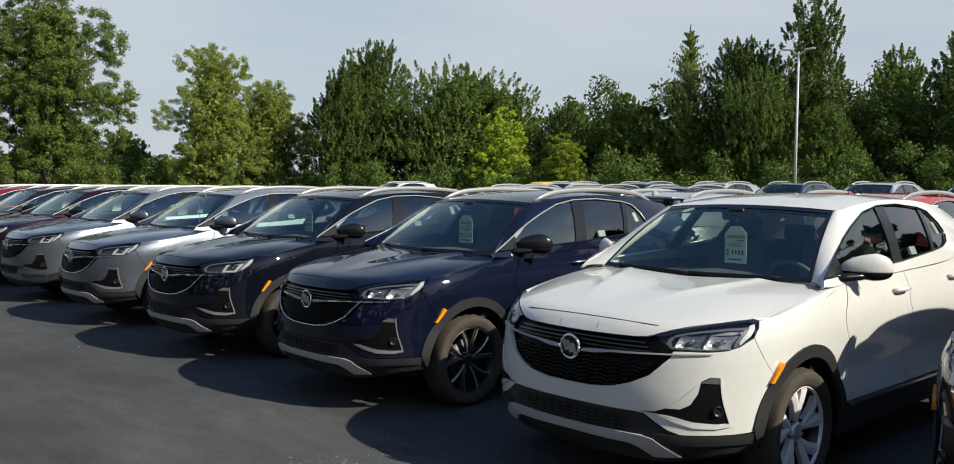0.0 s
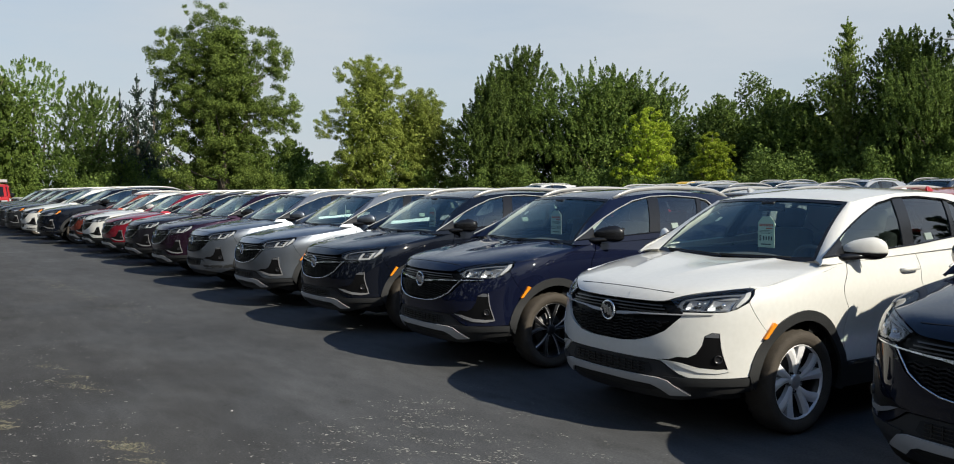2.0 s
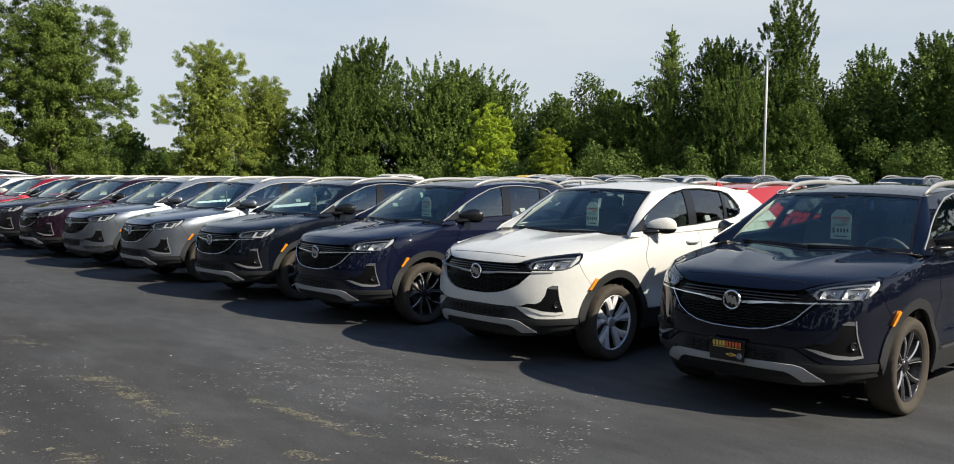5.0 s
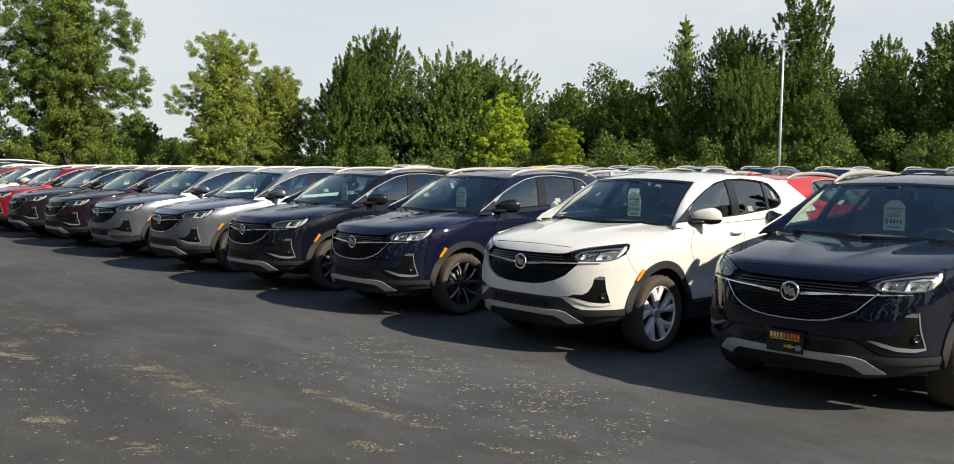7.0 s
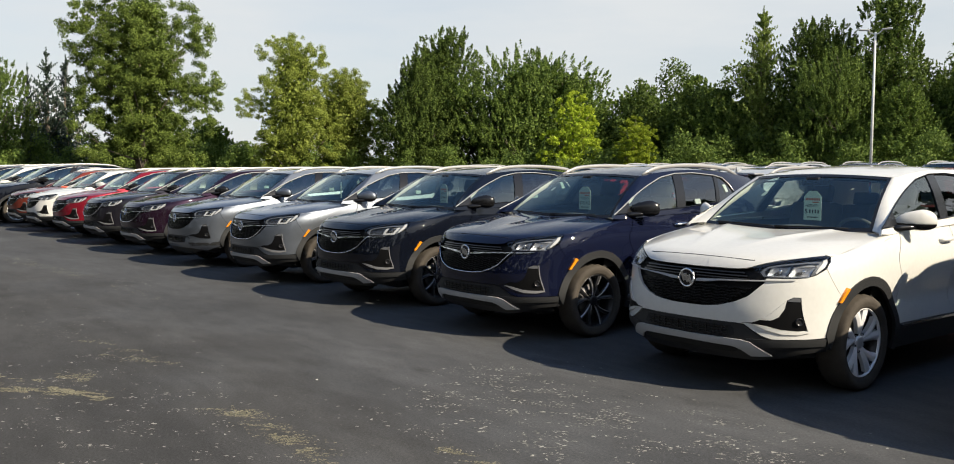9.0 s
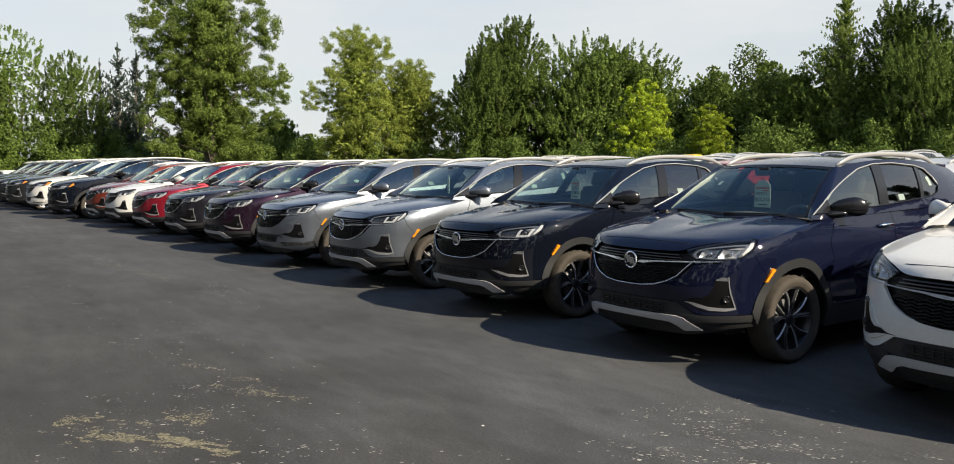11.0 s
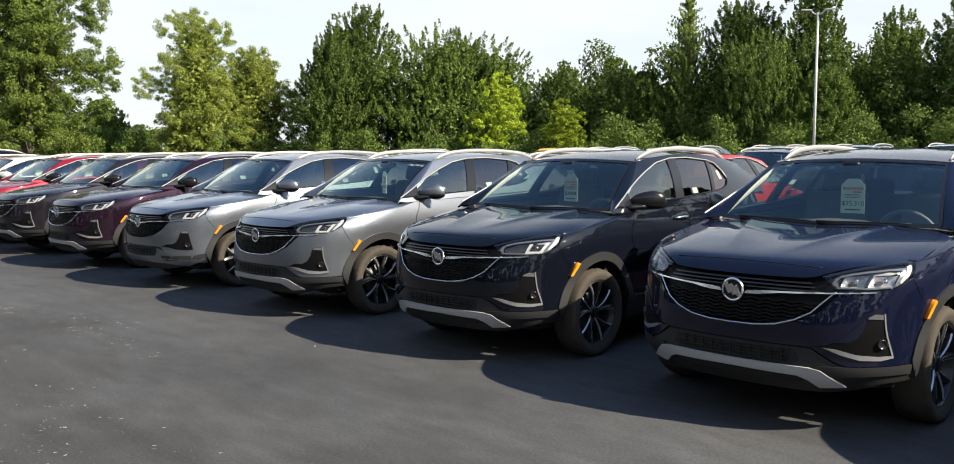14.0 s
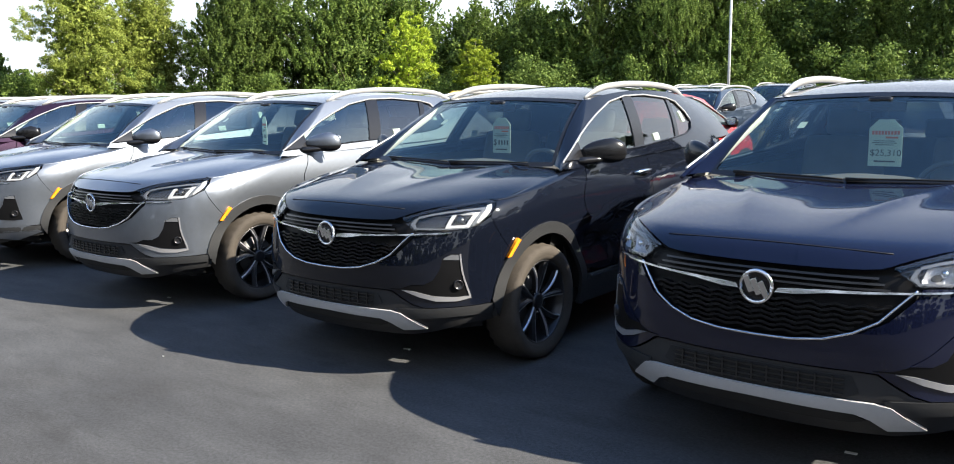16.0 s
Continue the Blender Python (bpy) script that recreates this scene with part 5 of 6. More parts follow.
def price_tag(x, y, z, turn, label, total=""):
    """A hanging card with a clipped top, lines of print and a large sum."""
    w, h = 0.080, 0.120
    bm = bmesh.new()
    outline = [(-w, -h), (w, -h), (w, h * 0.62), (w * 0.45, h), (-w * 0.45, h), (-w, h * 0.62)]
    face = [bm.verts.new((a, -0.0015, b)) for a, b in outline]
    rear = [bm.verts.new((a, 0.0015, b)) for a, b in outline]
    bm.faces.new(face)
    bm.faces.new(rear[::-1])
    for i in range(6):
        bm.faces.new((face[i], rear[i], rear[(i + 1) % 6], face[(i + 1) % 6]))
    tag = finish("price_tag", bm, PAPER, smooth=False, place=pose(x, y, z, 0, 0, turn))
    tagged(tag, label, "price tag", "price tags in the windscreens")
    bm = bmesh.new()
    for i in range(9):
        box(bm, -0.060 + i * 0.015, -0.003, 0.052, 0.011, 0.001, 0.020)
    box(bm, 0.03, -0.003, 0.028, 0.06, 0.001, 0.010)
    part("heading", bm, INKRED, tag, "red printed heading", smooth=False)
    bm = bmesh.new()
    for k, (wid, zz) in enumerate(((0.10, 0.010), (0.12, 0.0), (0.09, -0.010))):
        box(bm, -0.005, -0.003, zz, wid, 0.001, 0.0035)
    for i in range(0 if total else 4):
        box(bm, -0.022 + i * 0.025, -0.003, -0.048, 0.012, 0.001, 0.030)
    box(bm, 0, -0.003, -0.095, 0.10, 0.001, 0.008)
    part("print", bm, INK, tag, smooth=False)
    text = bpy.data.curves.new("dollar_sign", "FONT")
    text.body, text.size, text.align_x = "$" + total, 0.046 if total else 0.058, "LEFT"
    sign = new("dollar_sign", text)
    sign.data.materials.append(INK)
    sign.parent = tag
    sign.matrix_basis = pose(-0.072, -0.004, -0.066, 90, 0, 0)
    bm = bmesh.new()
    tube(bm, [(0, 0, h - 0.004), (0.006, 0.004, h + 0.03), (0, 0.01, h + 0.055)], 0.003, 5)
    part("hook", bm, BLACK, tag)


for x, y, turn, what in ((5.09, 0.06, 4, "pale price tag hanging behind the windscreen of a midnight blue car"), (2.587, 0, -3, "pale price tag hanging behind the windscreen of a white car"),
                         (0.0, 0, 3, "pale price tag hanging behind the windscreen of a navy car"), (-2.454, -0.02, -4, "pale price tag hanging behind the windscreen of a black car"),
                         (-5.06, 0, -24, "pale price tag hanging behind the windscreen of a grey car")):
    price_tag(x + 0.06, y + 1.575, 1.285, turn, what, "25,310" if "navy" in what else "")

# ---- larger cars further along the row, and the rows behind ----
BIG = Shape(1.09, 1.185, 1.095, 2.4)
BIGCAR = make_crossover("large_crossover", "black large crossover parked at the end of the row", "ebony", BIG, rails=True, outline=False, skid=False, style="bright", detail=False)
BIGCAR.matrix_basis = pose(-23.2, -0.5, 0)
tagged(BIGCAR, group="large crossovers at the end of the row")
for x, y, color, label in ((-26.2, -0.65, "white", "white large crossover parked between dark ones"), (-29.5, -0.85, "graphite", "graphite grey large crossover parked beside a white one"),
                           (-32.5, -0.85, "graphite", "graphite grey large crossover parked at the end of the row"), (-35.5, -0.85, "graphite", "graphite grey large crossover near the hedge"), (-38.5, -0.85, "graphite", "graphite grey large crossover near the hedge")):
    tagged(repaint(copy_thing(BIGCAR, pose(x, y, 0)), color), label, group="large crossovers at the end of the row")

PLAIN = make_crossover("crossover", "scarlet crossover parked with its back to the row", "scarlet", Shape(1.0, 1.0, 1.02, 2.4), rails=True, outline=False, style="dark", detail=False)
PLAIN.matrix_basis = pose(1.55, 9.3, 0, 0, 0, 180)
BACK = "cars parked back to back with the front row"
tagged(PLAIN, group=BACK)
for x, color, label, bare in ((-0.95, "silver", "silver crossover parked with its back to the row", False), (-4.67, "scarlet", "bright red crossover with a bare roof parked behind a black one", True), (-7.15, "ebony", "black crossover parked behind the grey ones", False),
                             (-12.6, "graphite", "graphite crossover behind the plum car", False), (-15.2, "graphite", "graphite crossover in the second row", False),
                             (-17.8, "scarlet", "red crossover in the second row", False), (-20.5, "blue", "dark blue crossover in the second row", False), (-23.4, "white", "white crossover in the second row", False), (4.2, "graphite", "graphite crossover in the second row", False)):
    car = tagged(repaint(copy_thing(PLAIN, pose(x, 10.3 if bare else 9.3, 0, 0, 0, 180)), color), label, group=BACK)
    if bare:
        drop(car, ("roof_rail", "aerial_fin"))
FAR = "vehicles in the rows near the trees"
for x, y, color, label, big in ((-7.4, 13.2, "blue", "dark blue large crossover facing the aisle", True), (-10.4, 13.4, "graphite", "graphite large crossover facing the aisle", True), (-13.4, 13.3, "silver", "silver large crossover facing the aisle", True),
                                (-30.4, 22.2, "white", "white large crossover with roof rails in the far row", True), (-18.8, 22, "silver", "silver large crossover in the far row", True), (-15.0, 22, "blue", "dark blue large crossover in the far row", True), (-11.7, 22.2, "silver", "silver large crossover beside a dark blue one", True),
                                (-8.7, 22, "blue", "dark blue large crossover near the lamp post", True), (-5.8, 22, "silver", "silver large crossover at the end of the far row", True), (-2.8, 22.1, "graphite", "graphite large crossover at the end of the far row", True)):
    tagged(repaint(copy_thing(BIGCAR if big else PLAIN, pose(x, y, rise(y + 1))), color), label, group=FAR)


def make_pickup(color, label, place):
    """A full-size pickup: bonnet, crew cab, open bed, bumper, lamps and wheels. Its nose is at y = 0."""
    root = tagged(new("pickup_truck"), label, "pickup truck", FAR)
    root.matrix_basis = place
    P = PAINT[color]
    bm = bmesh.new()
    box(bm, 0, 0.95, 0.95, 1.96, 1.70, 0.62, 0.09)
    part("bonnet", bm, P, root)
    bm = bmesh.new()
    box(bm, 0, 2.75, 0.90, 2.0, 2.1, 0.72, 0.07)
    part("cab_side", bm, P, root)
    bm = bmesh.new()
    rows = []
    for z, y0, y1, w in ((1.24, 1.62, 3.82, 0.93), (1.45, 1.92, 3.74, 0.88), (1.80, 2.42, 3.62, 0.76), (1.91, 2.62, 3.52, 0.68), (1.94, 2.9, 3.3, 0.3)):
        rows.append([Vector(p) for p in ((-w * 0.7, y0, z), (w * 0.7, y0, z), (w, y0 + 0.12, z), (w, (y0 + y1) / 2, z), (w, y1 - 0.1, z), (w * 0.8, y1, z), (-w * 0.8, y1, z), (-w, y1 - 0.1, z), (-w, (y0 + y1) / 2, z), (-w, y0 + 0.12, z), (-w * 0.7, y0, z))])
    vs = grid(bm, rows)
    bm.faces.new(vs[-1][:-1])
    part("roof", bm, P, root)
    bm = bmesh.new()
    grid(bm, [[(x, y, z) for x in (-q, -q / 2, 0, q / 2, q)] for q, y, z in ((0.62, 1.655, 1.275), (0.56, 2.10, 1.60), (0.50, 2.395, 1.79))])
    part("windscreen", bm, BLACK, root, "dark windscreen")
    for s in (1, -1):
        for y0, y1 in ((2.1, 2.72), (2.80, 3.45)):
            bm = bmesh.new()
            grid(bm, [[(s * (w + 0.012), y0 + (y1 - y0) * k + lean * (0.32 if y0 < 2.5 else 0.0) * (1 - k), z) for k in (0, 0.5, 1)] for z, w, lean in ((1.32, 0.91, 0), (1.52, 0.865, 0.5), (1.74, 0.785, 1))])
            part("side_window", bm, BLACK, root, "dark side window")
        bm = bmesh.new()
        box(bm, s * 0.955, 4.85, 0.98, 0.09, 2.0, 0.62, 0.03)
        part("bed_side", bm, P, root)
        bm = bmesh.new()
        box(bm, s * 0.78, 0.10, 1.05, 0.34, 0.10, 0.20, 0.02)
        part("headlight", bm, REFLECTOR, root, "headlight")
        bm = bmesh.new()
        box(bm, s * 1.13, 2.02, 1.30, 0.20, 0.10, 0.22, 0.04)
        part("door_mirror", bm, BLACK, root)
    bm = bmesh.new()
    box(bm, 0, 5.83, 0.98, 1.9, 0.08, 0.62, 0.03)
    part("tailgate", bm, P, root)
    bm = bmesh.new()
    box(bm, 0, 3.4, 0.62, 1.75, 4.9, 0.22, 0.04)
    part("chassis", bm, INNER, root)
    bm = bmesh.new()
    box(bm, 0, 0.06, 0.98, 1.15, 0.08, 0.40, 0.03)
    part("grille", bm, BLACK, root, "black grille")
    bm = bmesh.new()
    box(bm, 0, 0.02, 0.62, 1.95, 0.2, 0.22, 0.05)
    part("front_bumper", bm, SATIN, root, "satin bumper")
    for y in (1.05, 4.75):
        for s in (0.86, -0.86):
            make_wheel(root, s, y, 0.40, 0.40, "bright", Shape(coarse=2))
    return root


make_pickup("yellow", "yellow pickup truck parked in a far row", pose(-37.0, 40, 0.55))
make_pickup("white", "white pickup truck parked in a far row", pose(-34.3, 40, 0.55))
make_pickup("white", "white truck beyond the end of the row", pose(-68, 3.1, 0, 0, 0, 20))


def make_van(color, label, place):
    """A boxy van with a short bonnet and a loaded roof rack. Its nose is at y = 0."""
    root = tagged(new("work_van"), label, "van", FAR)
    root.matrix_basis = place
    P = PAINT[color]
    bm = bmesh.new()
    grid(bm, [[(x, y, z - 0.05 * (x / 0.97) ** 2) for x in (-0.97, -0.6, 0, 0.6, 0.97)] for y, z in ((0.03, 0.70), (0.0, 1.10), (0.10, 1.24), (0.60, 1.33), (1.46, 1.40))])
    part("bonnet", bm, P, root)
    bm = bmesh.new()
    box(bm, 0, 2.58, 0.95, 1.98, 4.95, 0.72, 0.08)
    part("body_side", bm, P, root)
    bm = bmesh.new()
    rows = []
    for z, y0, y1, w in ((1.28, 1.40, 5.02, 0.99), (1.70, 1.74, 4.96, 0.94), (2.04, 2.02, 4.90, 0.87), (2.16, 2.24, 4.80, 0.76), (2.20, 2.6, 4.5, 0.3)):
        rows.append([Vector(p) for p in ((-w * 0.75, y0, z), (w * 0.75, y0, z), (w, y0 + 0.12, z), (w, (y0 + y1) / 2, z), (w, y1 - 0.1, z), (w * 0.8, y1, z), (-w * 0.8, y1, z), (-w, y1 - 0.1, z), (-w, (y0 + y1) / 2, z), (-w, y0 + 0.12, z), (-w * 0.75, y0, z))])
    vs = grid(bm, rows)
    bm.faces.new(vs[-1][:-1])
    part("roof", bm, P, root)
    bm = bmesh.new()
    grid(bm, [[(x, y + 0.10 * (x / 0.86) ** 4, z) for x in (-q, -q / 2, 0, q / 2, q)] for q, y, z in ((0.86, 1.445, 1.40), (0.83, 1.70, 1.70), (0.78, 1.965, 2.01))])
    part("windscreen", bm, BLACK, root, "dark windscreen")
    for s in (1, -1):
        for y0, y1 in ((1.95, 2.75), (2.85, 3.75), (3.85, 4.75)):
            bm = bmesh.new()
            grid(bm, [[(s * (w + 0.012), y0 + (y1 - y0) * k, z) for k in (0, 0.5, 1)] for z, w in ((1.38, 0.98), (1.70, 0.94), (1.96, 0.89))])
            part("side_window", bm, BLACK, root, "dark side window")
        bm = bmesh.new()
        box(bm, s * 0.74, 0.0, 1.02, 0.36, 0.08, 0.20, 0.02)
        part("headlight", bm, REFLECTOR, root, "headlight")
        bm = bmesh.new()
        box(bm, s * 0.76, -0.01, 0.86, 0.40, 0.07, 0.09, 0.02)
        part("indicator", bm, AMBER, root, "amber indicator")
        bm = bmesh.new()
        box(bm, s * 1.12, 1.75, 1.46, 0.22, 0.12, 0.28, 0.04)
        part("door_mirror", bm, BLACK, root)
    bm = bmesh.new()
    box(bm, 0, -0.01, 0.98, 1.10, 0.06, 0.32, 0.02)
    part("grille", bm, BLACK, root, "black grille")
    bm = bmesh.new()
    box(bm, 0, -0.05, 0.60, 1.96, 0.2, 0.24, 0.05)
    part("front_bumper", bm, SATIN, root, "satin bumper")
    bm = bmesh.new()
    box(bm, 0, 2.6, 0.50, 1.75, 4.4, 0.2, 0.04)
    part("chassis", bm, INNER, root)
    rack = bmesh.new()
    for s in (0.78, -0.78):
        tube(rack, [(s, 2.4, 2.18), (s, 2.45, 2.28), (s, 4.7, 2.28), (s, 4.75, 2.18)], 0.025, 6)
    for y in (2.55, 3.3, 4.0, 4.6):
        tube(rack, [(-0.78, y, 2.28), (0.78, y, 2.28)], 0.022, 6)
    rack = part("roof_rack", rack, BLACK, root, "black roof rack")
    # rack load: dark crate, orange bundle and a pale box that is no lamp
    for nm, x, y, sx, sy, sz, mat in (("crate", -0.62, 2.75, 0.36, 0.7, 0.28, PLASTIC), ("bundle", -0.10, 2.8, 0.55, 1.0, 0.26, PAINT["orange"]), ("lamp_bar", 0.55, 2.62, 0.46, 0.3, 0.20, SATIN)):
        bm = bmesh.new()
        box(bm, x, y, 2.30 + sz / 2, sx, sy, sz, 0.03)
        part(nm, bm, mat, rack)
    for y in (0.95, 4.05):
        for s in (0.86, -0.86):
            make_wheel(root, s, y, 0.40, 0.40, "bright", Shape(coarse=2))
    return root


make_van("scarlet", "red work van with a loaded roof rack near the hedge", pose(-57.0, 0.75, 0, 0, 0, 82))


# ---- lamp post ----
def lamp_post(x, y, h):
    bm = bmesh.new()
    tube(bm, [(0, 0, 0.6), (0, 0, h * 0.5), (0, 0, h)], [0.085, 0.075, 0.062], 12)
    post = finish("lamp_post", bm, POLE, place=pose(x, y, 0.5))
    tagged(post, "tall pale steel lamp post with two flat heads", "lamp post")
    bm = bmesh.new()
    bmesh.ops.create_cone(bm, cap_ends=True, segments=16, radius1=0.30, radius2=0.28, depth=0.7, matrix=Matrix.Translation((0, 0, 0.30)))
    part("concrete_base", bm, material("concrete", (0.35, 0.34, 0.32), 0.85, vary=0.2, bump=0.4), post)
    for s in (1, -1):
        bm = bmesh.new()
        pts = [(0, 0, h - 0.12), (s * 0.12, s * 0.05, h - 0.10), (s * 0.28, s * 0.12, h + 0.02), (s * 0.36, s * 0.16, h + 0.14)]
        tube(bm, pts, 0.035, 8)
        part("bracket", bm, POLE, post)
        bm = bmesh.new()
        box(bm, s * 0.58, s * 0.26, h + 0.16, 0.62, 0.32, 0.08, 0.03, Matrix.Rotation(radians(24), 4, "Z") @ Matrix.Rotation(radians(-4 * s), 4, "Y"))
        part("lamp_head", bm, POLE, post, "flat lamp head")


lamp_post(-19.8, 47.0, 9.9)


# ---- trees ----
def leaf_cloud(rng, clumps, count, size, ragged=0.9, lift=0.35, shell=0.25, plume=0.0):
    """Vertices of many small leaves round clumps (x, y, z, rx, ry, rz); plume draws each clump out into an upward spray."""
    clumps = np.array(clumps)
    weight = clumps[:, 3] * clumps[:, 5]
    pick = rng.choice(len(clumps), count, p=weight / weight.sum())
    d = rng.normal(size=(count, 3))
    d /= np.linalg.norm(d, axis=1)[:, None]
    if plume:
        radial = clumps[:, :2] / (np.abs(clumps[:, :2]).max() + 0.01)
        axis = np.concatenate([radial * 0.75, np.ones((len(clumps), 1))], axis=1)
        axis /= np.linalg.norm(axis, axis=1)[:, None]
        t = rng.random(count)
        thick = clumps[pick, 3] * (0.62 * (1 - t) + 0.10) * (0.5 + 0.6 * rng.random(count))
        p = clumps[pick, :3] + axis[pick] * ((t - 0.3) * plume * 2 * clumps[pick, 5])[:, None] + d * thick[:, None]
        out = d + axis[pick] * 0.3
    else:
        r = shell + (1.15 - shell) * rng.random(count) ** 0.7
        p = clumps[pick, :3] + d * clumps[pick, 3:] * r[:, None]
        out = d
    out = out + rng.normal(size=(count, 3)) * ragged + np.array((0, 0, lift))
    out /= np.linalg.norm(out, axis=1)[:, None]
    a = np.cross(out, rng.normal(size=(count, 3)))
    a /= np.linalg.norm(a, axis=1)[:, None]
    b = np.cross(out, a)
    s = size * (0.55 + 0.9 * rng.random(count))[:, None]
    leaf = np.stack([p - a * s, p + a * s * 0.55 - b * s * 0.8, p + a * s * 0.8 + b * s * 0.7 - out * s * 0.2], axis=1)
    return leaf.reshape(-1, 3)


def leaves_mesh(name, verts):
    me = bpy.data.meshes.new(name)
    n = len(verts) // 3
    me.vertices.add(3 * n)
    me.vertices.foreach_set("co", verts.astype(np.float32).ravel())
    me.loops.add(3 * n)
    me.loops.foreach_set("vertex_index", np.arange(3 * n, dtype=np.int32))
    me.polygons.add(n)
    me.polygons.foreach_set("loop_start", np.arange(0, 3 * n, 3, dtype=np.int32))
    me.update()
    return me


LEAVES = {
    "cottonwood": leafy("cottonwood_leaves", (0.078, 0.118, 0.022), (0.255, 0.335, 0.066), 0.34),
    "locust": leafy("locust_leaves", (0.150, 0.195, 0.034), (0.325, 0.375, 0.074), 0.34),
    "maple": leafy("maple_leaves", (0.042, 0.075, 0.015), (0.205, 0.285, 0.055)),
    "grove": leafy("grove_leaves", (0.047, 0.080, 0.014), (0.195, 0.272, 0.050)),
    "birch": leafy("birch_leaves", (0.088, 0.145, 0.030), (0.245, 0.345, 0.078), 0.34),
    "spruce": leafy("blue_spruce_needles", (0.035, 0.056, 0.042), (0.105, 0.140, 0.102)),
    "larch": leafy("larch_needles", (0.130, 0.185, 0.044), (0.280, 0.350, 0.080), 0.36),
    "sapling": leafy("bright_leaves", (0.190, 0.270, 0.018), (0.370, 0.440, 0.034)),
    # leaves of the unseen ring, made extra dark to dim the reflections
    "hedge": leafy("dark_unseen_leaves", (0.018, 0.030, 0.012), (0.060, 0.085, 0.030)),
    "scrub": leafy("scrub_leaves", (0.054, 0.092, 0.018), (0.172, 0.238, 0.048)),
}


def outline(kind, t):
    """Half width of a crown, as a part of its greatest, at the height t between its base and its top."""
    if kind == "cottonwood":
        return 0.55 * math.sqrt(max(0.0, 1 - abs((t - 0.48) / 0.53) ** 2.4))
    if kind == "locust":
        return math.sqrt(max(0.0, 1 - t ** 5)) * (0.78 + 0.22 * math.sin(t * 3.0)) * (1 - 0.12 * t)
    if kind == "maple":
        return min(1.0, 0.75 + t) * max(0.0, 1 - t) ** 0.45
    if kind == "poplar":
        return min(1.0, 0.8 + t) * max(0.0, 1 - t) ** 0.38
    if kind in ("larch", "spruce"):
        return max(0.0, 1 - t) ** 0.85 * (0.82 + 0.18 * math.cos(t * 40))
    if kind == "birch":
        return math.sqrt(max(0.0, 1 - abs((t - 0.42) / 0.58) ** 2))
    return math.sqrt(max(0.0, 1 - abs((t - 0.38) / 0.62) ** 2.2))


CROWN = {     # base of the crown, clumps, their least and greatest radius, leaves, leaf size, inner leaves, spray length
    "cottonwood": (0.12, 1100, 0.24, 0.62, 170000, 0.074, 9000, 0.0),
    "locust": (0.02, 900, 0.24, 0.52, 110000, 0.068, 8000, 0.0),
    "maple": (0.02, 1500, 0.26, 0.56, 96000, 0.086, 9000, 1.25),
    "poplar": (0.03, 800, 0.28, 0.58, 70000, 0.090, 7000, 1.3),
    "larch": (0.03, 1300, 0.24, 0.50, 60000, 0.082, 3000, 0.9),
    "spruce": (0.04, 620, 0.20, 0.38, 26000, 0.075, 700, 0.8),
    "birch": (0.08, 700, 0.24, 0.48, 62000, 0.070, 2000, 1.3),
    "sapling": (0.03, 200, 0.24, 0.46, 26000, 0.076, 1500, 0.0),
    "grove": (0.03, 620, 0.26, 0.56, 48000, 0.084, 6000, 0.7),
}
LOBES = {     # masses of a crown: across, height, half width, half height, as parts of the half width and the height
    ("cottonwood", 0): ((-0.02, 0.62, 0.66, 0.26), (-0.52, 0.50, 0.40, 0.17), (0.55, 0.36, 0.40, 0.15), (-0.58, 0.34, 0.38, 0.14), (0.0, 0.40, 0.6, 0.15), (-0.21, 0.80, 0.50, 0.185), (0.44, 0.70, 0.44, 0.20), (-0.60, 0.73, 0.33, 0.145), (-0.04, 0.53, 0.62, 0.19), (0.66, 0.46, 0.33, 0.13), (-0.34, 0.27, 0.36, 0.15), (0.10, 0.27, 0.40, 0.14), (0.36, 0.19, 0.28, 0.13), (-0.45, 0.15, 0.35, 0.12), (0.05, 0.12, 0.45, 0.11), (0.42, 0.11, 0.35, 0.11)),
    ("locust", 0): ((-0.10, 0.87, 0.50, 0.115), (0.20, 0.80, 0.45, 0.14), (0.0, 0.60, 0.62, 0.20), (-0.70, 0.52, 0.26, 0.10), (0.15, 0.30, 0.74, 0.22), (0.48, 0.12, 0.46, 0.12), (-0.42, 0.20, 0.36, 0.15)),
    ("maple", 0): ((-0.05, 0.36, 0.90, 0.35), (0.05, 0.62, 0.66, 0.26), (-0.02, 0.84, 0.36, 0.13)),
    ("maple", 1): ((0.0, 0.34, 0.85, 0.33), (0.08, 0.66, 0.66, 0.24), (-0.20, 0.80, 0.42, 0.15), (0.15, 0.88, 0.34, 0.10)),
    ("maple", 2): ((-0.50, 0.60, 0.46, 0.30), (-0.05, 0.66, 0.52, 0.30), (0.45, 0.64, 0.48, 0.28), (0.0, 0.28, 0.96, 0.28)),
    ("locust", 1): ((0.0, 0.80, 0.55, 0.18), (0.35, 0.55, 0.55, 0.22), (-0.30, 0.50, 0.50, 0.25), (0.1, 0.22, 0.75, 0.22)),
}


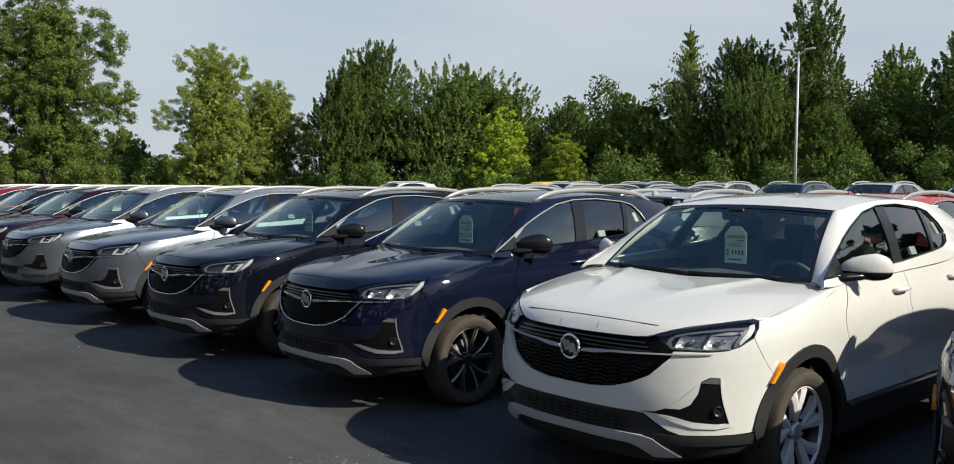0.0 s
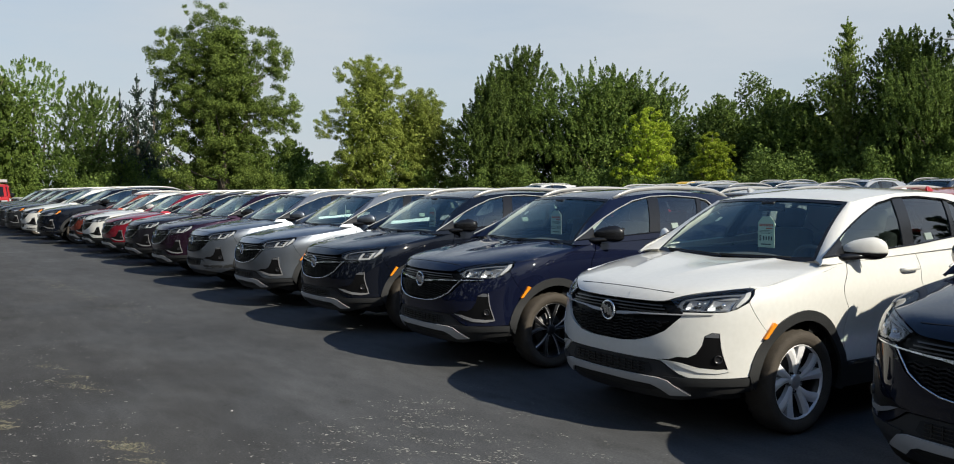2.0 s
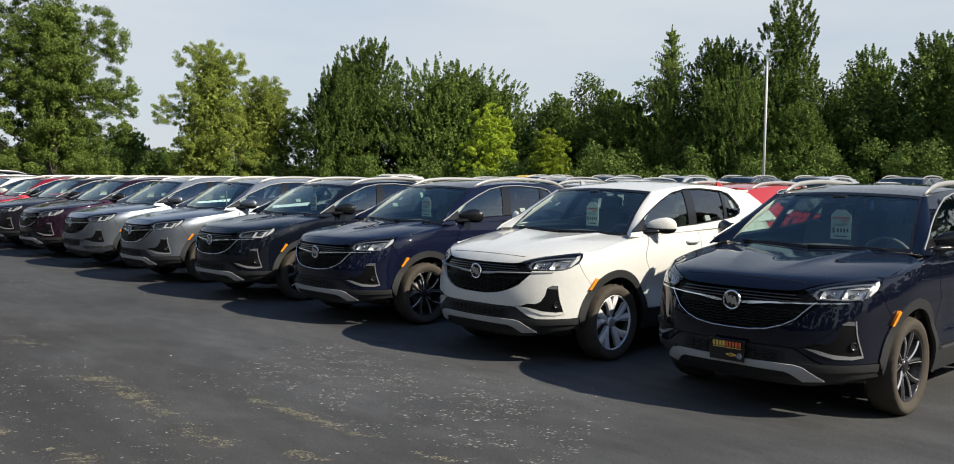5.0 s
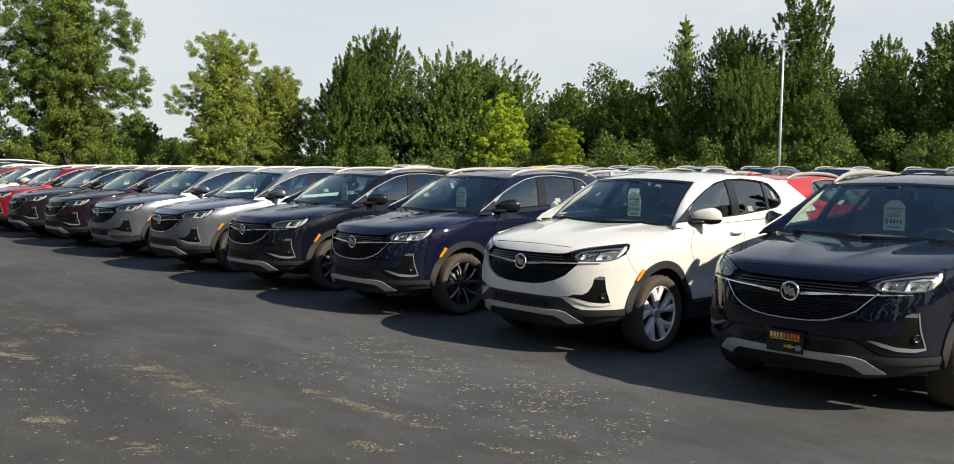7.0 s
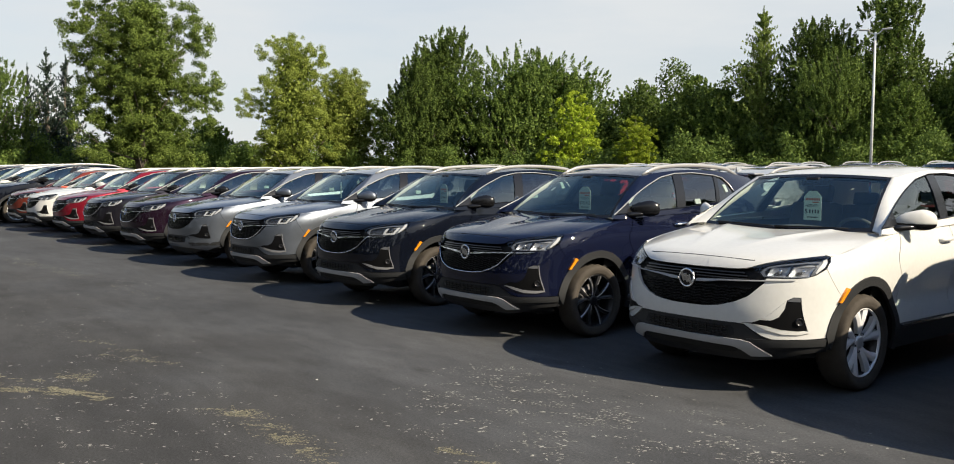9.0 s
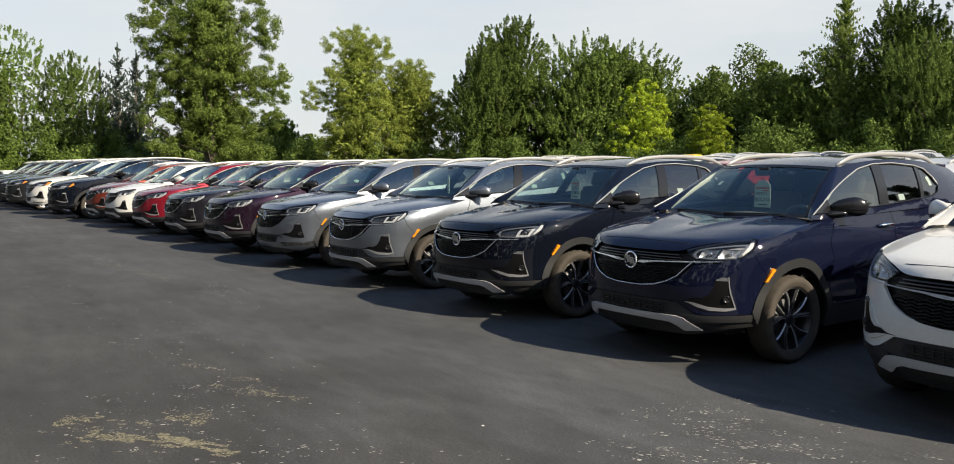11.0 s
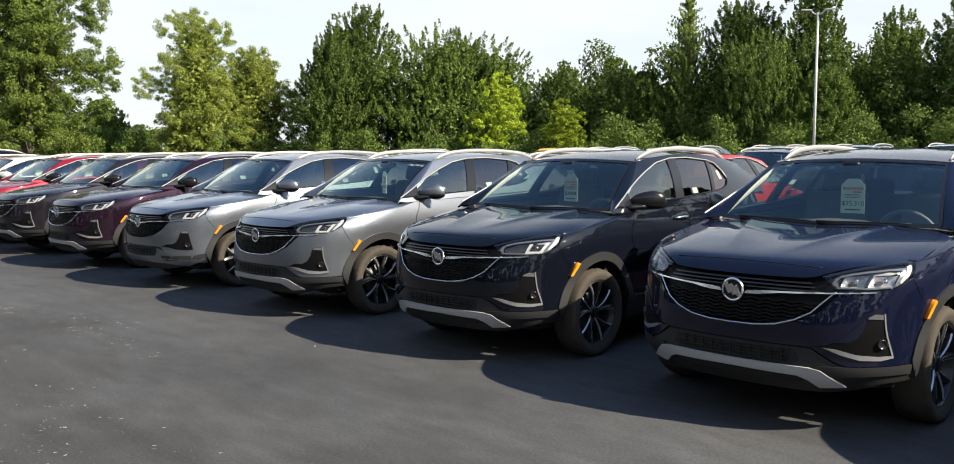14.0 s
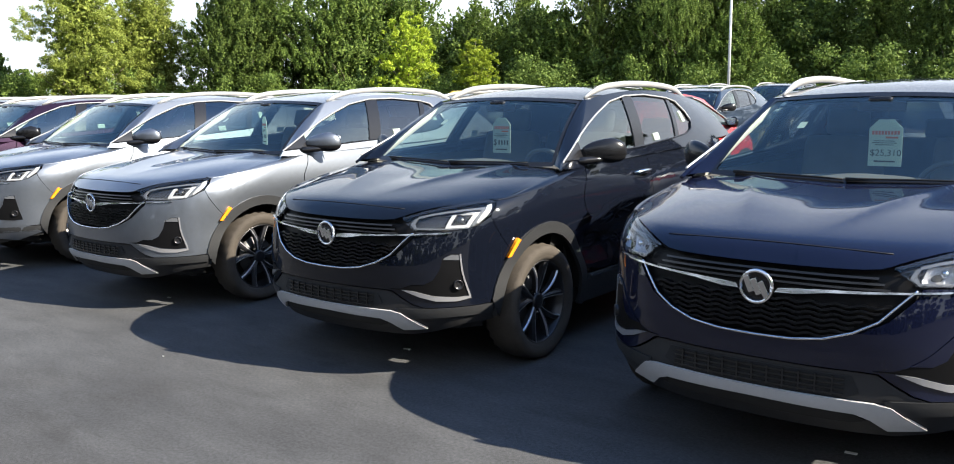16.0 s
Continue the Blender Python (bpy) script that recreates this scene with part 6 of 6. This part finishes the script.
def crown_clumps(rng, kind, seed, h, w, n, lo, hi, base):
    """Clumps of leaves that fill the outline of a crown unevenly."""
    clumps, shift = [], rng.random(3) * 50
    if kind in ("larch", "spruce"):
        # boughs that sweep out and up from the stem
        slope = 0.75 if kind == "spruce" else 0.55
        while len(clumps) < n:
            t, a = rng.random() ** (1.15 if kind == "spruce" else 0.85), rng.random() * math.tau
            reach = (0.03 + 0.97 * max(0.0, 1 - t) ** (0.85 if kind == "spruce" else 0.62)) * w * 0.5 * (0.55 + 0.6 * rng.random())
            for k in range(6):
                q = reach * (k + 0.5) / 6
                r = (hi - (hi - lo) * k / 5) * (0.45 + 0.55 * (1 - t))
                clumps.append((math.cos(a) * q, math.sin(a) * q, min(h * (base + (0.95 - base) * t) + q * slope - reach * 0.30, h * 0.97), r, r, r))
        for k in range(8):
            clumps.append((0, 0, h * (0.76 + 0.028 * k), lo * 0.7, lo * 0.7, h * 0.025))
        return clumps
    lobes = LOBES.get((kind, seed))
    if lobes:
        weight = np.array([a[2] * a[3] for a in lobes])
        weight /= weight.sum()
        while len(clumps) < n:
            across, up, rs, rz = lobes[rng.choice(len(lobes), p=weight)]
            d = Vector(rng.normal(size=3)).normalized() * rng.random() ** 0.36
            p = Vector(((across + d.x * rs) * w * 0.5, d.y * max(rs, 0.4) * w * 0.5, (up + d.z * rz) * h))
            if noise.noise(p * 0.50 + Vector(shift)) < -0.40:
                continue
            r = lo + (hi - lo) * rng.random() ** 1.6
            clumps.append((p.x, p.y, p.z, r, r, r * 0.8))
        return clumps
    while len(clumps) < n:
        t, a = rng.random(), rng.random() * math.tau
        q = rng.random() ** 0.33
        r = (lo + (hi - lo) * rng.random() ** 1.5) * (1.1 - 0.45 * t)
        lump = 1 + (0.24 if kind == "maple" else 0.40) * noise.noise(Vector((math.cos(a) * 1.3, math.sin(a) * 1.3, t * 4.5)) + Vector(shift))
        reach = outline(kind, t) * w * 0.5 * lump - r * 0.5
        if rng.random() > 0.25 + outline(kind, t):
            continue
        reach = max(reach, 0.05)
        p = Vector((math.cos(a) * reach * q, math.sin(a) * reach * q, h * (base + (0.965 - base) * t)))
        if noise.noise(p * 0.42 + Vector(shift)) < -0.42:
            continue
        clumps.append((p.x, p.y, p.z, r, r, r * 0.8))
    return clumps


TREE_WORDS = {
    "cottonwood": ("cottonwood_tree", "tall green cottonwood with a pale trunk and open crown"),
    "locust": ("locust_tree", "light green narrow tree with fine leaves to the ground"),
    "maple": ("maple_tree", "dark green dense broadleaf tree in the tree line"),
    "grove": ("broadleaf_tree", "mid green broadleaf tree in the hedge"),
    "birch": ("young_tree", "thin pale green tree with an airy crown"),
    "spruce": ("spruce_tree", "blue grey spruce with sparse pointed boughs"),
    "larch": ("larch_tree", "slender pointed green tree above the tree line"),
    "poplar": ("poplar_tree", "tall green column of a tree in the tree line"),
    "sapling": ("sapling_tree", "bright yellow green young tree in front of dark ones"),
}
MODEL = {}


def tree(kind, x, y, h, w, seed=0):
    """A tree: tapered trunk, limbs, crown of leaves. Trees of one kind and seed share their meshes, scaled."""
    key = (kind, seed)
    name, label = TREE_WORDS[kind]
    if key not in MODEL:
        rng = np.random.default_rng(17 * len(MODEL) + 3)
        base, n, lo, hi, leaves, size, inner, plume = CROWN[kind]
        # seed 9 is the unseen ring: coarse, dark leaves
        far = seed == 9
        clumps = crown_clumps(rng, kind, seed, h, w, 60 if far else n, lo * (2 if far else 1), hi * (2 if far else 1), base)
        if far:
            leaves, size, inner = 5200, 0.60, 300
        cloud = [leaf_cloud(rng, clumps, leaves, size, plume=0.0 if far else plume)]
        # the shaded heart of the crown
        heart = []
        for i in range(40):
            t = 0.05 + 0.80 * i / 39
            r = max(0.15, outline(kind, t) * w * 0.27)
            heart.append((0, 0, h * (base + (0.96 - base) * t), r, r, max(0.4, h * 0.03)))
        cloud.append(leaf_cloud(rng, heart, inner, 0.34 if far else 0.17, ragged=1.2, shell=0.2))
        crown = leaves_mesh("crown", np.concatenate(cloud))
        crown.materials.append(LEAVES["hedge"] if far else LEAVES.get(kind, LEAVES["maple"]))
        bm = bmesh.new()
        lean = (rng.random(2) - 0.5) * 0.06 * h
        top = 0.72
        r0 = 0.018 * h
        for stem in range(3 if kind in ("cottonwood", "birch") else 1):
            off = Vector((math.cos(stem * 2.3), math.sin(stem * 2.3), 0)) * (0.05 * h if stem else 0)
            line = [Vector((lean[0] * t * t, lean[1] * t * t, h * top * (0.8 if stem else 1) * t - 0.1)) + off * (0.6 + 0.9 * t) for t in np.linspace(0, 1, 8)]
            tube(bm, line, [r0 * (0.7 if stem else 1) * (1.1 - t) + 0.02 for t in np.linspace(0, 1, 8)], 8)
        for clump in (clumps[:30] if kind not in ("larch", "spruce") else clumps[4:200:5]):
            tip = Vector(clump[:3])
            t = min(0.85, max(0.12, (tip.z / h - 0.16) / top))
            start = Vector((lean[0] * t * t, lean[1] * t * t, h * top * t))
            mid = start.lerp(tip, 0.5) + Vector((0, 0, -0.03 * h))
            tube(bm, [start, mid, tip], [r0 * 0.35 * (1.1 - t), r0 * 0.22 * (1.1 - t), 0.02], 5)
        trunk = bpy.data.meshes.new("trunk")
        for f in bm.faces:
            f.smooth = True
        bm.to_mesh(trunk)
        bm.free()
        trunk.materials.append(BARK)
        MODEL[key] = (trunk, crown, h, w)
    trunk, crown, h0, w0 = MODEL[key]
    root = tagged(new(name), label, "tree", "trees round the lot")
    spin = math.degrees(math.atan2(5 - x, y + 4.7)) if kind in ("cottonwood", "locust") else (x * 37.7 + y * 11.3) % 360
    root.matrix_basis = pose(x, y, rise(y) - 0.08, 0, 0, spin) @ Matrix.Diagonal((w / w0, w / w0, h / h0, 1))
    for me, nm in ((trunk, "trunk"), (crown, "crown")):
        ob = new(nm, me)
        ob.parent = root


TREES = [
    ("birch", -89.4, 6.7, 15.4, 10.5, 1), ("birch", -85.8, 11.6, 12.8, 7.6, 0), ("spruce", -86.0, 16.0, 13.8, 10.6, 0), ("spruce", -86.6, 17.9, 13.3, 10.0, 1), ("spruce", -89.3, 15.0, 12.6, 6.0, 0), ("cottonwood", -70.4, 20.1, 18.7, 13.6, 0), ("grove", -91.1, 34.3, 7.6, 6.9, 1),
    ("locust", -78.1, 38.2, 16.2, 12.2, 0), ("locust", -78.0, 44.4, 13.0, 10.6, 1), ("maple", -69.6, 48.4, 14.3, 10.4, 0), ("maple", -73.0, 54.3, 18.0, 13.0, 1), ("maple", -63.6, 58.6, 15.9, 19.5, 2),
    ("maple", -61.5, 63.0, 13.0, 14.0, 0), ("grove", -59.3, 71.4, 12.0, 12.1, 0), ("grove", -56.0, 77.6, 12.9, 10.3, 1), ("sapling", -52.6, 54.4, 9.5, 5.8, 0), ("larch", -40.2, 66.5, 17.2, 11.5, 0),
    ("grove", -44.1, 66.3, 9.8, 9.8, 1), ("maple", -36.0, 69.4, 16.0, 12.5, 1), ("maple", -31.9, 66.5, 13.4, 12.0, 2), ("poplar", -30.1, 70.3, 20.0, 9.0, 0), ("maple", -25.0, 76.1, 14.6, 9.5, 0), ("maple", -18.2, 73.9, 15.0, 11.4, 1),
    ("maple", -12.0, 69.8, 13.6, 13.3, 2), ("grove", -5.0, 70.0, 12.0, 9.2, 0), ("grove", -85.8, 2.0, 14.0, 9.8, 1), ("grove", -85.5, -6.0, 13.0, 10.3, 0), ("grove", -103.3, 44.1, 5.6, 6.9, 1), ("grove", -50.0, 70.0, 10.6, 10.3, 0), ("sapling", -45.9, 55.6, 6.8, 4.8, 0),
    ("grove", -86.0, 27.0, 5.6, 6.9, 1), ("maple", -27.0, 66.0, 9.0, 8.6, 0), ("grove", -68.0, 60.0, 12.5, 9.2, 0),
    ("maple", -56.0, 68.0, 11.0, 11.5, 0), ("maple", -66.5, 63.0, 14.5, 12.6, 1), ("grove", -40.0, 71.0, 10.2, 10.3, 0), ("maple", -26.0, 72.0, 11.5, 10.9, 2),
]
for row in TREES:
    tree(*row)
# trees added out of view, only to darken what the cars reflect
UNSEEN_RING = ((34, 52), (40, 38), (46, 24), (47, 10), (46, -6), (42, -18), (33, -26), (24, -29), (15, -31), (6, -30), (-3, -32), (-12, -30), (-21, -31), (-30, -30), (-39, -31), (-48, -30), (-58, -29), (-67, -26), (-76, -20), (22, 62), (8, 66), (17, 44), (25, 39), (33, 32), (41, 25), (48, 16))
for i, (x, y) in enumerate(UNSEEN_RING):
    behind = y < -15
    tree("maple" if i % 2 else "grove", x, y, (14.5 if behind else 15.5 if i < 21 else 19.0) + (i * 7 % 5), 12.0 + (i * 5 % 4), 9)


def scrub(name, path, width, height, count, size, mat, seed, label):
    """A ragged belt of shrubs along a line of points."""
    rng = np.random.default_rng(seed)
    lobes = []
    for (x0, y0), (x1, y1) in zip(path, path[1:]):
        run = math.hypot(x1 - x0, y1 - y0)
        for i in range(int(run / 0.45)):
            t = rng.random()
            r = 0.45 + 0.75 * rng.random()
            hh = height * (0.35 + 0.75 * rng.random() ** 1.5)
            px, py = x0 + (x1 - x0) * t + (rng.random() - 0.5) * width, y0 + (y1 - y0) * t + (rng.random() - 0.5) * width
            for k in range(max(1, int(hh / 1.1))):
                lobes.append((px + rng.normal() * 0.5, py + rng.normal() * 0.5, 0.4 + rise(py) + hh * (k + 0.3) / max(1, int(hh / 1.1)), r, r, r * 0.9))
    me = leaves_mesh(name, leaf_cloud(rng, lobes, count, size))
    me.materials.append(mat)
    tagged(new(name, me), label, "shrubs", kind="stuff")


EDGE_LINE = [(-84, -4), (-84, 8), (-80, 20), (-86, 32), (-74, 44), (-62, 50), (-48, 56), (-34, 59), (-20, 62), (-4, 64)]
scrub("shrub_belt", EDGE_LINE, 5.0, 4.4, 200000, 0.098, LEAVES["scrub"], 5, "ragged green shrub belt under the trees")
scrub("back_thicket", [(x - 5, y + 9) for x, y in EDGE_LINE[4:]], 7.0, 12.0, 110000, 0.15, LEAVES["maple"], 6, "dark thicket behind the shrubs")
scrub("side_thicket", [(-90, -6), (-90, 10), (-88, 22), (-94, 34)], 6.0, 7.0, 50000, 0.14, LEAVES["grove"], 7, "green thicket behind the shrubs at the side of the lot")
scrub("weed_edge", [(x + 3, y - 5) for x, y in EDGE_LINE], 3.0, 1.7, 24000, 0.10, LEAVES["locust"], 8, "yellow green weeds at the edge of the lot")


# ---- worn paint and chips on the asphalt ----
def flecks(name, zones, mat, label, seed):
    """Thin ragged slivers lying on the asphalt. Zones: x0, y0, x1, y1, half width, count, size, raggedness of the spread."""
    rng = np.random.default_rng(seed)
    verts, faces = [], []
    for x0, y0, x1, y1, half, count, size, spread in zones:
        dx, dy = x1 - x0, y1 - y0
        run = math.hypot(dx, dy) or 1
        for i in range(count):
            t, side = rng.random(), rng.normal() * half * 0.5
            wander = half * 0.5 * noise.noise(Vector((t * run * 1.3, seed, 0)))
            cx, cy = x0 + dx * t - dy / run * (side + wander), y0 + dy * t + dx / run * (side + wander)
            along, over = cx * 0.73 + cy * 0.68, cy * 0.73 - cx * 0.68
            if 0.6 * noise.noise(Vector((along * 2.6, over * 6.5, seed))) + 0.5 * noise.noise(Vector((along * 9, over * 24, seed))) < spread:
                continue
            s = size * (0.35 + rng.random() ** 3 * 1.3)
            a = 0.85 + rng.normal() * 0.5
            lift = 0.0015 + 0.0025 * rng.random()
            c, w, thin = math.cos(a), math.sin(a), 0.32 + 0.35 * rng.random()
            base = len(verts)
            for px, py in ((-1, 0.1), (-0.3, -0.9), (0.55, -0.7), (1, 0.1), (0.3, 0.8), (-0.5, 0.75)):
                px, py = px * s * (0.7 + 0.6 * rng.random()), py * s * thin * (0.5 + rng.random())
                verts.append((cx + px * c - py * w, cy + px * w + py * c, lift))
            faces.append(tuple(range(base, base + 6)))
    me = bpy.data.meshes.new(name)
    me.from_pydata(verts, [], faces)
    me.materials.append(mat)
    tagged(new(name, me), label, "worn paint", kind="stuff")


YELLOWED = material("worn_yellow_paint", (0.235, 0.215, 0.142), 0.9, vary=0.3, scale=12, fine=90, island=0.35)
PALE = material("pale_stone_chip", (0.31, 0.30, 0.27), 0.9, vary=0.3, scale=12, fine=90, island=0.5)
flecks("worn_line_paint", [(1.30, -2.86, 2.3, -2.84, 0.11, 2600, 0.007, -0.05), (2.2, -2.85, 3.6, -2.93, 0.12, 1900, 0.007, 0.05), (2.68, -2.27, 3.9, -2.18, 0.06, 2600, 0.006, -0.12), (3.8, -2.19, 5.0, -2.08, 0.06, 1500, 0.006, 0.05),
                              (-0.66, -4.06, -0.20, -3.30, 0.16, 3000, 0.008, 0.09), (-0.30, -4.0, 0.45, -3.36, 0.16, 4200, 0.008, 0.06), (-0.1, -3.62, 0.5, -3.38, 0.06, 1500, 0.008, -0.08), (-1.05, -2.95, -0.3, -2.68, 0.12, 1100, 0.008, 0.05), (-1.8, -2.98, -0.9, -2.68, 0.10, 700, 0.008, 0.1),
                              (1.0, -3.0, 1.45, -2.76, 0.08, 450, 0.008, 0.0), (-10.7, -1.9, -6.8, -1.6, 0.22, 2200, 0.010, 0.05), (-6.8, -1.62, -4.0, -1.5, 0.18, 500, 0.010, 0.1),
                              (2.28, -4.0, 2.5, -3.8, 0.10, 900, 0.007, -0.1), (2.97, -3.72, 3.38, -3.65, 0.10, 1300, 0.007, -0.1), (3.9, -2.7, 4.2, -2.66, 0.07, 400, 0.007, -0.1)], YELLOWED, "worn yellowish remains of parking lines", 3)
flecks("pale_chips", [(1.1, -0.75, 4.2, -1.0, 0.55, 3200, 0.009, 0.05), (1.4, -1.4, 5.0, -1.3, 0.75, 4600, 0.010, 0.05), (1.7, -2.0, 5.4, -1.9, 0.4, 1500, 0.008, 0.08), (1.0, -3.2, 4.4, -3.3, 0.8, 1800, 0.009, 0.12), (-1.2, -3.4, 1.4, -3.3, 0.8, 2200, 0.010, 0.12), (-3.2, -2.8, -0.6, -2.8, 0.5, 800, 0.010, 0.12),
                      (-6.5, -1.4, -5.2, -1.0, 0.3, 160, 0.012, 0.05), (0.6, -3.6, 3.6, -4.0, 0.6, 1300, 0.009, 0.12), (4.4, -2.2, 7.5, -2.4, 0.9, 1500, 0.009, 0.1), (-7.5, -3.2, -2.5, -2.8, 0.7, 700, 0.011, 0.12)], PALE, "pale stone chips showing through worn asphalt", 4)
LITTER = material("white_paper_scrap", (0.75, 0.74, 0.70), 0.8, vary=0.1)
for x, y, s, a in ((-3.45, -0.45, 0.012, 0.3), (-2.38, 0.56, 0.045, 0.2), (0.25, 0.53, 0.05, 0.1), (0.84, -2.02, 0.016, 1.0), (-4.9, 0.5, 0.03, 0.4)):
    bm = bmesh.new()
    box(bm, x, y, 0.003, s, s * 0.4, 0.004, 0.0, Matrix.Rotation(a, 4, "Z"))
    tagged(finish("paper_scrap", bm, LITTER, smooth=False), "small white scrap lying on the asphalt", "litter", "scraps on the asphalt")
